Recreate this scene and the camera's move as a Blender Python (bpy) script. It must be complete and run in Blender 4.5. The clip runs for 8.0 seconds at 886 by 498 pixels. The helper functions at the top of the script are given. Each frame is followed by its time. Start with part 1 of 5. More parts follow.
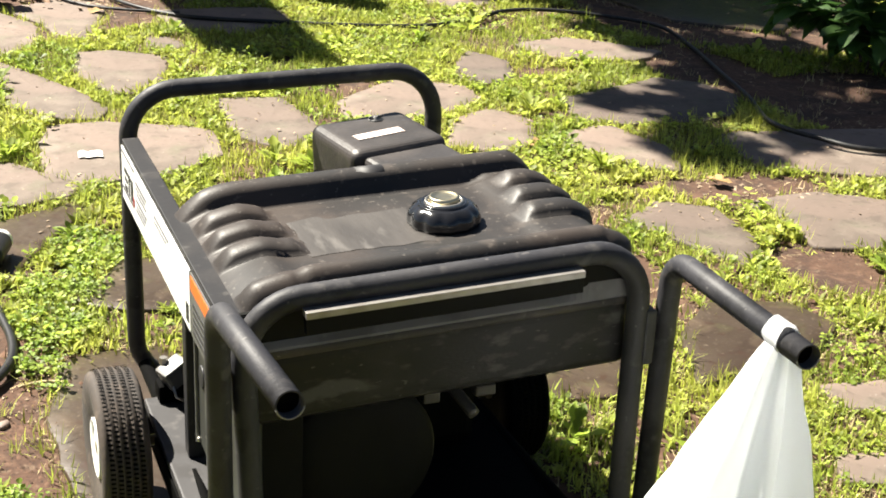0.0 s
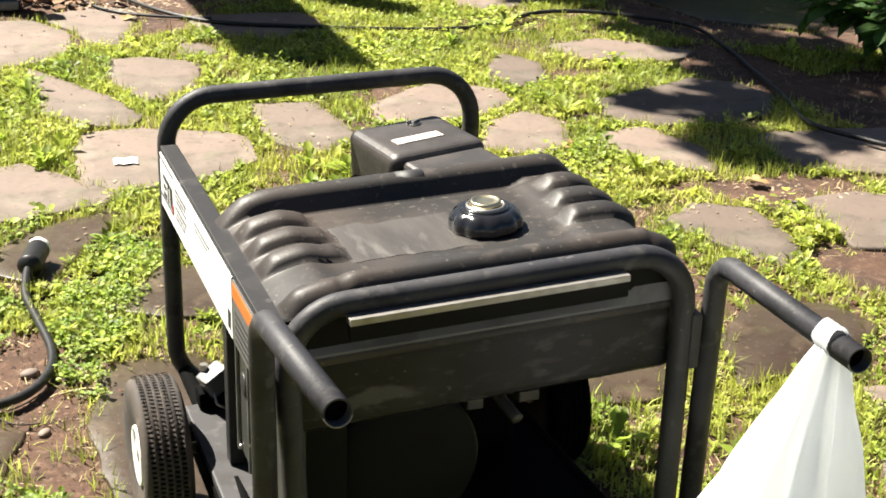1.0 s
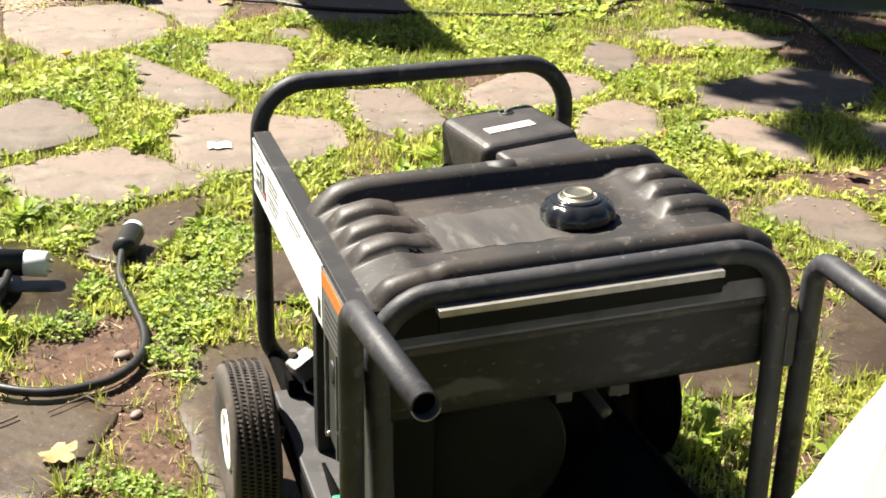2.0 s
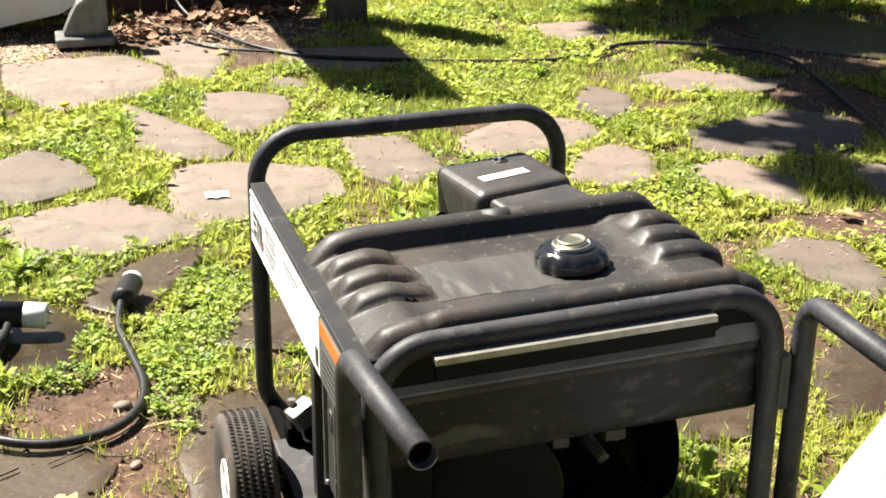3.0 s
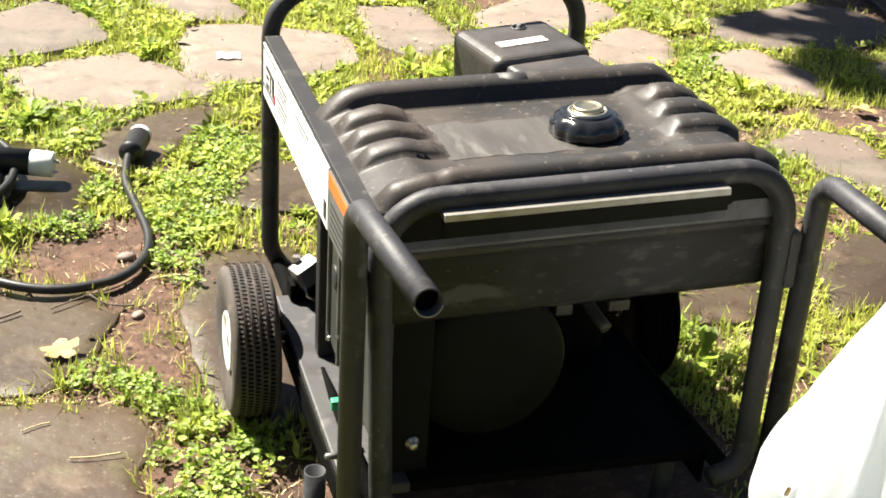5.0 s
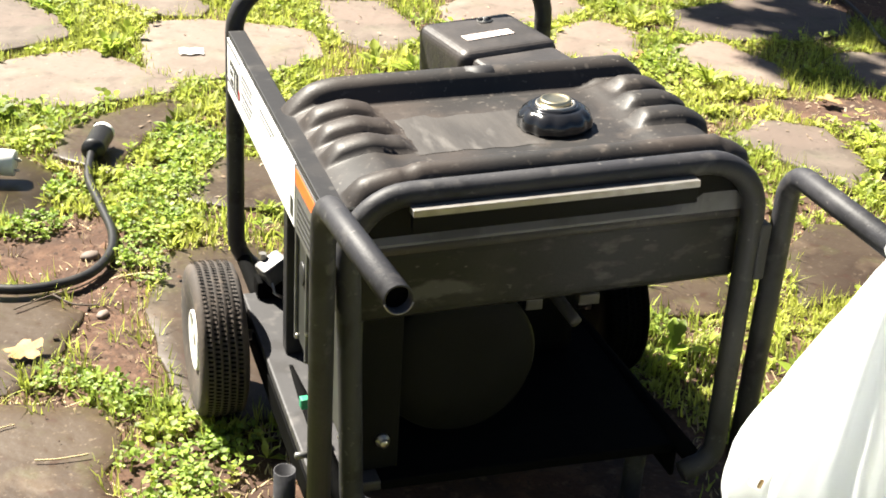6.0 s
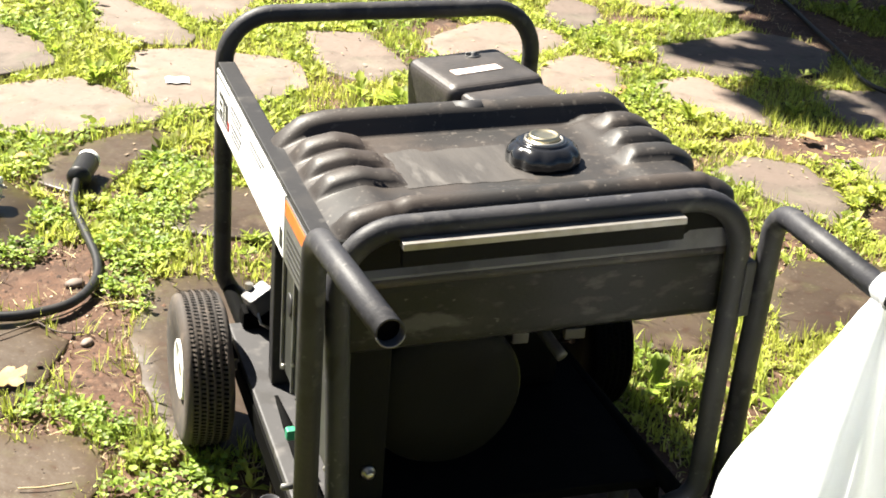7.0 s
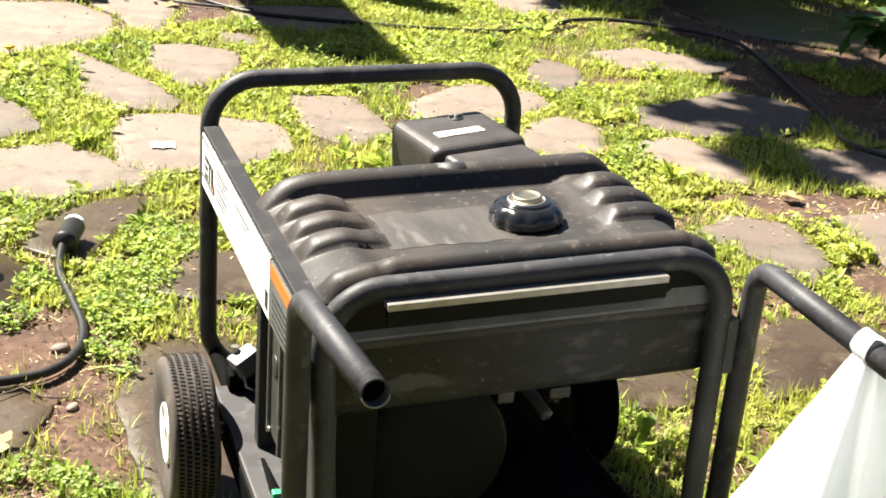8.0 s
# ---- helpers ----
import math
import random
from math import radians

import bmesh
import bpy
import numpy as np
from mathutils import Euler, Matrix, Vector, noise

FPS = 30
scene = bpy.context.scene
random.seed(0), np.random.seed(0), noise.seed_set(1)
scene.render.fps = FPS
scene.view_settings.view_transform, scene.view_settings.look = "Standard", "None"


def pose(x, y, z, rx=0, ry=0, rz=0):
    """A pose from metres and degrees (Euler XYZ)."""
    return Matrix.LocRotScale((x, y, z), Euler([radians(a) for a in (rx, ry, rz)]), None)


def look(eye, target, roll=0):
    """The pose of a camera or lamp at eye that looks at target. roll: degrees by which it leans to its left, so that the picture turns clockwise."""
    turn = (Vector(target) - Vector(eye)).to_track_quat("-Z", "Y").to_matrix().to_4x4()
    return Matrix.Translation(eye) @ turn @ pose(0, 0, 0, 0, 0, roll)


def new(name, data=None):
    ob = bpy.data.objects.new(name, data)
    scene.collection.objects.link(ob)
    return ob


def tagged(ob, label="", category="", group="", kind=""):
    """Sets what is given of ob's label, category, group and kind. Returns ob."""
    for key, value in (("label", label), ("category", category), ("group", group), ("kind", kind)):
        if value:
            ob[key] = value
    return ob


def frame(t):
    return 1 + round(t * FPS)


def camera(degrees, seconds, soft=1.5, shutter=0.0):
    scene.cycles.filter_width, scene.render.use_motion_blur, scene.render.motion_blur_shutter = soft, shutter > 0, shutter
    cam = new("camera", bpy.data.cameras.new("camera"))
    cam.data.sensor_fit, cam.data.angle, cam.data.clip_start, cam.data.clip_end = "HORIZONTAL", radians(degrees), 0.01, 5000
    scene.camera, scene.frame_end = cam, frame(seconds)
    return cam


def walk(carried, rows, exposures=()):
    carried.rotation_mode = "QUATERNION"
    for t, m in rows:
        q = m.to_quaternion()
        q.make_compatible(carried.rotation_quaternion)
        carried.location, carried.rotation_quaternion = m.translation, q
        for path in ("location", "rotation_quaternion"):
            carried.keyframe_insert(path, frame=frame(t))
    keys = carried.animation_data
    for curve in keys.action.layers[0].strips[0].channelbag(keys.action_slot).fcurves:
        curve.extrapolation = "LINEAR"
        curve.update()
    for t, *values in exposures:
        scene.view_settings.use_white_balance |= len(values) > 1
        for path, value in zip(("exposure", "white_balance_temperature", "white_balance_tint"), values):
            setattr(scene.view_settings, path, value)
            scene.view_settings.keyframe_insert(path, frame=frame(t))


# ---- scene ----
cam = camera(35.3, 8.0, 1.8)
PATH = [
    (0, (-0.69, -1.667, 1.438), (0.01, 0.051, 0.692), 2.7),
    (0.5, (-0.693, -1.662, 1.429), (0.014, 0.048, 0.67), 2.7),
    (1, (-0.703, -1.646, 1.435), (-0.042, 0.088, 0.691), 1.7),
    (1.5, (-0.699, -1.621, 1.43), (-0.098, 0.127, 0.666), 1.6),
    (1.7, (-0.699, -1.623, 1.432), (-0.168, 0.126, 0.669), 1.3),
    (2.8, (-0.7, -1.646, 1.451), (-0.155, 0.117, 0.734), 0.5),
    (3, (-0.7, -1.648, 1.453), (-0.155, 0.141, 0.744), 0.4),
    (3.5, (-0.723, -1.649, 1.441), (-0.317, 0.166, 0.705), -0.1),
    (3.7, (-0.717, -1.651, 1.426), (-0.325, 0.12, 0.631), 1.2),
    (4, (-0.709, -1.653, 1.404), (-0.228, 0.085, 0.539), 3.8),
    (4.2, (-0.709, -1.653, 1.406), (-0.163, 0.038, 0.533), 5.0),
    (4.5, (-0.709, -1.654, 1.408), (-0.129, 0.05, 0.536), 5.3),
    (4.7, (-0.709, -1.652, 1.408), (-0.175, 0.059, 0.567), 4.4),
    (5.8, (-0.708, -1.632, 1.401), (-0.17, 0.064, 0.531), 2.3),
    (6, (-0.708, -1.63, 1.401), (-0.135, 0.081, 0.539), 3.6),
    (6.5, (-0.721, -1.637, 1.41), (-0.106, 0.079, 0.588), 4.9),
    (7, (-0.726, -1.635, 1.41), (-0.12, 0.085, 0.589), 4.7),
    (7.5, (-0.729, -1.639, 1.416), (-0.139, 0.11, 0.646), 4.3),
    (8, (-0.728, -1.649, 1.414), (-0.098, 0.1, 0.676), 4.3),
]
walk(cam, [(t, look(eye, target, roll)) for t, eye, target, roll in PATH],
     [(0.0, 1.92), (1.5, 1.93), (3.0, 1.98), (3.5, 1.9), (4.0, 1.93), (4.5, 2.13), (6.0, 2.2), (6.5, 2.26), (7.0, 2.27), (7.5, 2.2), (8.0, 2.19)])

# ---- world, sun ----
SUN_WAY = Vector((0.45, -0.60, -1.0)).normalized()
world = bpy.data.worlds.new("world")
scene.world = world
world.use_nodes = True
_nt = world.node_tree
_sky = _nt.nodes.new("ShaderNodeTexSky")
_sky.sky_type, _sky.sun_disc = "NISHITA", False
_sky.sun_elevation = math.asin(-SUN_WAY.z)
_sky.sun_rotation = math.atan2(-SUN_WAY.x, -SUN_WAY.y) % (2 * math.pi)
_nt.links.new(_sky.outputs[0], _nt.nodes["Background"].inputs[0])
_nt.nodes["Background"].inputs[1].default_value = 0.019
sun = new("sun", bpy.data.lights.new("sun", "SUN"))
sun.data.energy, sun.data.angle, sun.data.color = 5.0, radians(0.53), (1.0, 0.94, 0.82)
sun.matrix_world = look(-SUN_WAY * 30, (0, 0, 0))


# ---- materials ----
def mat(name, base, rough=0.6, metal=0.0, spots=(), bump=0.0, bump_scale=80.0, rand=0.0, island=False, coat=0.0, spec=0.5, stretch=None):
    """A principled surface; spots are (scale, detail, low, high, colour, amount) layers of noise."""
    m = bpy.data.materials.new(name)
    m.use_nodes = True
    nt = m.node_tree
    b = nt.nodes["Principled BSDF"]
    b.inputs["Roughness"].default_value, b.inputs["Metallic"].default_value = rough, metal
    b.inputs["Specular IOR Level"].default_value = spec
    if coat:
        b.inputs["Coat Weight"].default_value = coat
    co = nt.nodes.new("ShaderNodeTexCoord").outputs["Object"]
    if stretch:
        mp = nt.nodes.new("ShaderNodeMapping")
        mp.inputs["Scale"].default_value, mp.inputs["Rotation"].default_value = stretch, (0, 0, 0.5)
        nt.links.new(co, mp.inputs["Vector"])
        co = mp.outputs[0]
    rgb = nt.nodes.new("ShaderNodeRGB")
    rgb.outputs[0].default_value = (*base, 1)
    out = rgb.outputs[0]
    for scale, detail, low, high, colour, amount in spots:
        n = nt.nodes.new("ShaderNodeTexNoise")
        n.inputs["Scale"].default_value, n.inputs["Detail"].default_value = scale, detail
        nt.links.new(co, n.inputs["Vector"])
        r = nt.nodes.new("ShaderNodeMapRange")
        r.inputs[1].default_value, r.inputs[2].default_value, r.inputs[4].default_value = low, high, amount
        nt.links.new(n.outputs[0], r.inputs[0])
        mix = nt.nodes.new("ShaderNodeMix")
        mix.data_type = "RGBA"
        nt.links.new(r.outputs[0], mix.inputs[0])
        nt.links.new(out, mix.inputs[6])
        mix.inputs[7].default_value = (*colour, 1)
        out = mix.outputs[2]
    if rand:
        src = (nt.nodes.new("ShaderNodeNewGeometry").outputs["Random Per Island"] if island
               else nt.nodes.new("ShaderNodeObjectInfo").outputs["Random"])
        r = nt.nodes.new("ShaderNodeMapRange")
        r.inputs[3].default_value, r.inputs[4].default_value = 1 - rand, 1 + rand
        nt.links.new(src, r.inputs[0])
        hs = nt.nodes.new("ShaderNodeHueSaturation")
        nt.links.new(r.outputs[0], hs.inputs["Value"])
        nt.links.new(out, hs.inputs["Color"])
        out = hs.outputs[0]
    nt.links.new(out, b.inputs["Base Color"])
    if bump:
        n = nt.nodes.new("ShaderNodeTexNoise")
        n.inputs["Scale"].default_value, n.inputs["Detail"].default_value = bump_scale, 6
        nt.links.new(co, n.inputs["Vector"])
        bp = nt.nodes.new("ShaderNodeBump")
        bp.inputs["Strength"].default_value, bp.inputs["Distance"].default_value = bump, 0.004
        nt.links.new(n.outputs[0], bp.inputs["Height"])
        nt.links.new(bp.outputs[0], b.inputs["Normal"])
    return m


def leaf_mat(name, base, light, rough=0.5, glow=0.45, spread=0.35):
    """Thin leaf: gloss on a diffuse and translucent body, varied from blade to blade."""
    m = mat(name, base, rough, spots=((2.2, 3, 0.35, 0.65, light, 0.8),), rand=spread, island=True)
    nt = m.node_tree
    b = nt.nodes["Principled BSDF"]
    t = nt.nodes.new("ShaderNodeBsdfTranslucent")
    nt.links.new(b.inputs["Base Color"].links[0].from_socket, t.inputs[0])
    mix = nt.nodes.new("ShaderNodeMixShader")
    mix.inputs[0].default_value = glow
    nt.links.new(b.outputs[0], mix.inputs[1])
    nt.links.new(t.outputs[0], mix.inputs[2])
    nt.links.new(mix.outputs[0], nt.nodes["Material Output"].inputs[0])
    return m


M_STONE = mat("flagstone", (0.142, 0.104, 0.083), 0.78, spots=(
    (2.6, 5, 0.42, 0.58, (0.100, 0.077, 0.060), 0.9), (4.5, 7, 0.52, 0.66, (0.190, 0.150, 0.120), 0.6), (7.5, 7, 0.55, 0.68, (0.098, 0.090, 0.058), 0.6),
    (13, 8, 0.56, 0.66, (0.080, 0.060, 0.046), 0.65), (34, 6, 0.60, 0.70, (0.058, 0.043, 0.033), 0.65), (60, 4, 0.66, 0.72, (0.25, 0.22, 0.18), 0.4), (140, 3, 0.67, 0.73, (0.29, 0.26, 0.21), 0.4)), bump=0.6, bump_scale=26, rand=0.3)
M_WET = mat("damp_flagstone", (0.053, 0.037, 0.024), 0.42, spec=0.35, spots=(
    (3.5, 5, 0.44, 0.56, (0.036, 0.023, 0.014), 0.95), (7, 7, 0.54, 0.64, (0.085, 0.060, 0.039), 0.8), (13, 6, 0.55, 0.65, (0.058, 0.050, 0.024), 0.7), (26, 6, 0.56, 0.68, (0.040, 0.020, 0.012), 0.75),
    (70, 4, 0.62, 0.70, (0.15, 0.115, 0.08), 0.5), (130, 4, 0.68, 0.73, (0.24, 0.20, 0.15), 0.5)), bump=0.45, bump_scale=30, rand=0.22)
M_SOAKED = mat("soaked_flagstone", (0.034, 0.024, 0.013), 0.3, spec=0.35, spots=(
    (4, 5, 0.45, 0.58, (0.018, 0.012, 0.006), 0.9), (10, 7, 0.54, 0.66, (0.062, 0.046, 0.024), 0.7), (60, 4, 0.66, 0.72, (0.14, 0.11, 0.08), 0.5)), bump=0.2, bump_scale=20)
M_SOIL = mat("soil", (0.070, 0.034, 0.019), 0.95, spots=(
    (6, 7, 0.44, 0.60, (0.034, 0.017, 0.010), 0.8), (18, 7, 0.52, 0.66, (0.120, 0.066, 0.040), 0.8), (45, 6, 0.58, 0.70, (0.17, 0.115, 0.075), 0.6),
    (120, 3, 0.58, 0.68, (0.030, 0.017, 0.011), 0.8)), bump=1.0, bump_scale=70)
M_CRUMB = mat("soil_crumb", (0.085, 0.045, 0.027), 0.95, spots=((40, 4, 0.45, 0.65, (0.035, 0.019, 0.012), 0.8),), rand=0.55, island=True)
M_LITTER = mat("leaf_litter", (0.22, 0.12, 0.07), 0.85, spots=((25, 4, 0.45, 0.65, (0.30, 0.19, 0.11), 0.7),), rand=0.5, island=True)
M_TUBE = mat("black_tube", (0.028, 0.028, 0.033), 0.55, spec=0.3, spots=(
    (7, 7, 0.46, 0.64, (0.050, 0.048, 0.050), 0.8), (16, 8, 0.56, 0.66, (0.013, 0.013, 0.015), 0.7), (26, 7, 0.60, 0.70, (0.085, 0.08, 0.078), 0.7), (90, 4, 0.66, 0.72, (0.16, 0.15, 0.145), 0.45)), bump=0.14, bump_scale=140)
# Dusty plastic lightened to show the light the ledge catches.
M_LEDGE_LIGHT = mat("lit_ledge", (0.165, 0.158, 0.155), 0.6, spots=((16, 8, 0.50, 0.64, (0.11, 0.105, 0.10), 0.8), (60, 5, 0.60, 0.70, (0.2, 0.19, 0.18), 0.6)), bump=0.1)
M_TRAY = mat("dusty_tray", (0.030, 0.0285, 0.030), 0.6, spots=(
    (14, 6, 0.56, 0.64, (0.018, 0.016, 0.016), 0.9), (30, 5, 0.55, 0.7, (0.10, 0.092, 0.088), 0.5)), bump=0.1)
M_BOARD = mat("dark_red_board", (0.055, 0.022, 0.014), 0.85, spots=((12, 6, 0.4, 0.7, (0.03, 0.013, 0.009), 0.8),), bump=0.4, rand=0.3)
M_TANK = mat("tank_plastic", (0.023, 0.0215, 0.021), 0.50, spec=0.32, spots=(
    (3.2, 6, 0.44, 0.62, (0.050, 0.039, 0.033), 0.85), (9, 7, 0.53, 0.64, (0.020, 0.018, 0.0175), 0.7), (20, 7, 0.58, 0.70, (0.085, 0.070, 0.060), 0.5), (60, 5, 0.64, 0.72, (0.15, 0.13, 0.112), 0.4), (130, 3, 0.66, 0.71, (0.19, 0.17, 0.15), 0.4)), bump=0.08, bump_scale=220)
# Darker copy of the tank plastic; the shade on its front is painted in.
M_SHELL = mat("tank_shell_shaded", (0.0105, 0.0102, 0.0104), 0.42, spec=0.18, stretch=(0.8, 1, 1.9), spots=(
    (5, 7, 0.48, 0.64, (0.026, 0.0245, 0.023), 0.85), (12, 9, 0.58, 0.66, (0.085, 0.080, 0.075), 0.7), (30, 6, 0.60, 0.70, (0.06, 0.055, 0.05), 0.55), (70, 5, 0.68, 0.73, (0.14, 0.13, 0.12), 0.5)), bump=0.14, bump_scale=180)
M_SCUFF = mat("scuffed_plastic", (0.050, 0.044, 0.040), 0.55, spots=(
    (7, 8, 0.45, 0.62, (0.028, 0.024, 0.022), 0.9), (16, 8, 0.56, 0.70, (0.14, 0.13, 0.12), 0.6)), bump=0.1, stretch=(2.2, 0.5, 1))
M_BOX = mat("air_box_plastic", (0.030, 0.027, 0.0265), 0.45, spots=(
    (9, 6, 0.45, 0.7, (0.066, 0.057, 0.053), 0.8), (40, 6, 0.62, 0.75, (0.085, 0.075, 0.068), 0.5)), bump=0.2, bump_scale=120)
M_BLACK = mat("black_steel", (0.016, 0.0155, 0.017), 0.55, spec=0.28, spots=((12, 5, 0.5, 0.7, (0.040, 0.036, 0.034), 0.6), (40, 6, 0.62, 0.7, (0.08, 0.075, 0.07), 0.5)), bump=0.1)
M_GLOSS = mat("gloss_black", (0.012, 0.012, 0.013), 0.16, coat=0.5)
# Near-black that carries the deep shade under the tank; also colours tyre sipes.
M_DARK = mat("engine_shade_black", (0.0025, 0.0025, 0.0025), 0.8, spots=((15, 4, 0.5, 0.7, (0.005, 0.0048, 0.0045), 0.6),), bump=0.2, spec=0.04)
M_GREY = mat("grey_panel", (0.034, 0.035, 0.030), 0.5, spots=((12, 4, 0.5, 0.7, (0.04, 0.04, 0.034), 0.6),))
# Grey brought down to near-black: the shade on these parts is painted in.
M_ALT = mat("alternator_shaded", (0.0068, 0.0068, 0.0062), 0.65, spec=0.1, spots=((9, 4, 0.5, 0.7, (0.005, 0.0045, 0.004), 0.6),), bump=0.15)
M_STEEL = mat("bright_steel", (0.5, 0.47, 0.42), 0.38, 1.0, spots=((40, 4, 0.5, 0.7, (0.4, 0.38, 0.35), 0.5),))
# Pale metal for worn edges, with the light they catch in the colour.
M_EDGE = mat("lit_worn_strip", (0.28, 0.265, 0.25), 0.45, 0.6, spots=((50, 5, 0.45, 0.7, (0.2, 0.18, 0.16), 0.7),))
M_RUBBER = mat("tyre_rubber", (0.048, 0.041, 0.037), 0.85, spots=((8, 5, 0.4, 0.7, (0.100, 0.074, 0.056), 0.7), (40, 5, 0.55, 0.7, (0.17, 0.13, 0.10), 0.4)), bump=0.2, bump_scale=120)
M_RIM = mat("white_rim", (0.78, 0.77, 0.74), 0.45, spots=((12, 4, 0.55, 0.75, (0.5, 0.46, 0.4), 0.5),))
M_WHITE = mat("white_label", (0.8, 0.8, 0.79), 0.4, spots=((20, 4, 0.55, 0.8, (0.6, 0.59, 0.56), 0.5),))
M_PINK = mat("faded_label", (0.62, 0.5, 0.45), 0.5, spots=((60, 4, 0.5, 0.7, (0.8, 0.76, 0.72), 0.8),))
M_INK = mat("label_ink", (0.02, 0.02, 0.022), 0.5)
M_INKGREY = mat("label_grey_ink", (0.11, 0.11, 0.12), 0.5)
M_ORANGE = mat("orange_label", (0.62, 0.14, 0.025), 0.45, spots=((30, 4, 0.5, 0.75, (0.5, 0.2, 0.08), 0.6),))
M_GLABEL = mat("grey_label", (0.1, 0.1, 0.098), 0.5, spots=((40, 4, 0.5, 0.7, (0.15, 0.15, 0.14), 0.5),))
M_CORD = mat("black_cord", (0.016, 0.016, 0.017), 0.45, spec=0.3, spots=((25, 4, 0.55, 0.75, (0.05, 0.045, 0.04), 0.7),), bump=0.1)
M_NYLON = mat("white_nylon", (0.78, 0.78, 0.75), 0.4, spots=((50, 4, 0.5, 0.75, (0.6, 0.58, 0.52), 0.5),))
M_PAPER = mat("paper_scrap", (0.8, 0.8, 0.78), 0.8, spots=((40, 4, 0.5, 0.75, (0.66, 0.65, 0.62), 0.6),))
M_HOSEGREEN = mat("green_hose", (0.012, 0.16, 0.10), 0.35, spots=((10, 4, 0.5, 0.7, (0.05, 0.24, 0.17), 0.7),))
M_CANGREEN = mat("green_plastic", (0.008, 0.07, 0.035), 0.4, spots=((6, 4, 0.5, 0.7, (0.015, 0.1, 0.05), 0.6),))
M_GREENTAG = mat("green_tag", (0.02, 0.22, 0.12), 0.5)
M_SIDING = mat("white_siding", (0.74, 0.74, 0.72), 0.5, spots=((5, 5, 0.5, 0.75, (0.55, 0.53, 0.48), 0.6),), bump=0.1)
M_WALL = mat("foundation", (0.10, 0.075, 0.06), 0.9, spots=((5, 5, 0.4, 0.7, (0.06, 0.045, 0.038), 0.8),), bump=0.6, bump_scale=30)
M_WOOD = mat("weathered_wood", (0.14, 0.09, 0.055), 0.8, spots=((14, 6, 0.4, 0.7, (0.075, 0.05, 0.032), 0.8),), bump=0.4)
M_METAL = mat("galvanised", (0.19, 0.19, 0.185), 0.5, 0.5, spots=((18, 5, 0.4, 0.7, (0.10, 0.095, 0.09), 0.8),), bump=0.1)
M_CHIP = mat("wood_chip", (0.34, 0.26, 0.18), 0.9, spots=((30, 4, 0.4, 0.7, (0.16, 0.1, 0.06), 0.8),), rand=0.5, island=True)
M_DRY = mat("dry_leaf", (0.28, 0.17, 0.065), 0.75, spots=((30, 4, 0.45, 0.65, (0.40, 0.28, 0.12), 0.8), (70, 4, 0.6, 0.7, (0.2, 0.11, 0.04), 0.7)), bump=0.3)
M_YELLOW = mat("yellow_petal", (0.8, 0.5, 0.02), 0.6)
M_PEBBLE = mat("pebble", (0.2, 0.15, 0.12), 0.7, spots=((30, 4, 0.45, 0.7, (0.2, 0.15, 0.12), 0.7),), rand=0.3)
M_BARK = mat("bark", (0.1, 0.075, 0.055), 0.9, spots=((10, 6, 0.4, 0.7, (0.05, 0.038, 0.03), 0.8),), bump=1.0, bump_scale=25)
M_GRASS = leaf_mat("grass_blade", (0.265, 0.325, 0.050), (0.49, 0.50, 0.105), 0.6, 0.5, 0.5)
M_CLOVER = leaf_mat("clover_leaf", (0.230, 0.320, 0.042), (0.47, 0.525, 0.095), 0.55, 0.48, 0.6)
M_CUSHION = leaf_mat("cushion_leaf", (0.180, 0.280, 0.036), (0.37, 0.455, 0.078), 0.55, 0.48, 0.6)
M_STRAW = mat("dry_straw", (0.40, 0.32, 0.17), 0.8, rand=0.35, island=True)
M_SHRUB = leaf_mat("shrub_leaf", (0.06, 0.13, 0.028), (0.095, 0.19, 0.045))
M_BAG = leaf_mat("bag_film", (0.915, 0.935, 0.955), (0.93, 0.945, 0.965), 0.32, 0.52, 0.02)
M_BRASS = mat("worn_brass", (0.62, 0.55, 0.38), 0.32, 1.0, spots=((60, 4, 0.5, 0.7, (0.45, 0.40, 0.30), 0.6),), bump=0.1)
M_RED = mat("red_ink", (0.35, 0.03, 0.03), 0.5)


# ---- mesh helpers ----
def part(name, data, material, parent=None, label="", smooth=False):
    """One mesh object; data is a bmesh or (vertices, faces)."""
    me = bpy.data.meshes.new(name)
    if isinstance(data, tuple):
        me.from_pydata([tuple(v) for v in data[0]], [], data[1])
    else:
        data.to_mesh(me)
        data.free()
    me.materials.append(material)
    if smooth:
        me.polygons.foreach_set("use_smooth", [True] * len(me.polygons))
    me.update()
    ob = new(name, me)
    if parent:
        ob.parent = parent
    if label:
        tagged(ob, label)
    return ob


def thing(name, place, label, category, group="", kind=""):
    ob = new(name)
    ob.location = place
    bpy.context.view_layer.update()
    return tagged(ob, label, category, group, kind)


def box(x0, x1, y0, y1, z0, z1, bevel=0.004, seg=2):
    bm = bmesh.new()
    bmesh.ops.create_cube(bm, size=1)
    bmesh.ops.scale(bm, vec=(x1 - x0, y1 - y0, z1 - z0), verts=bm.verts)
    bmesh.ops.translate(bm, vec=((x0 + x1) / 2, (y0 + y1) / 2, (z0 + z1) / 2), verts=bm.verts)
    if bevel:
        bmesh.ops.bevel(bm, geom=bm.edges[:], offset=bevel, segments=seg, affect="EDGES", profile=0.6)
    return bm


def join(*many):
    """Several bmeshes into one."""
    out = bmesh.new()
    for bm in many:
        me = bpy.data.meshes.new("tmp")
        bm.to_mesh(me)
        bm.free()
        out.from_mesh(me)
        bpy.data.meshes.remove(me)
    return out


def moved(bm, m):
    bmesh.ops.transform(bm, matrix=m, verts=bm.verts)
    return bm


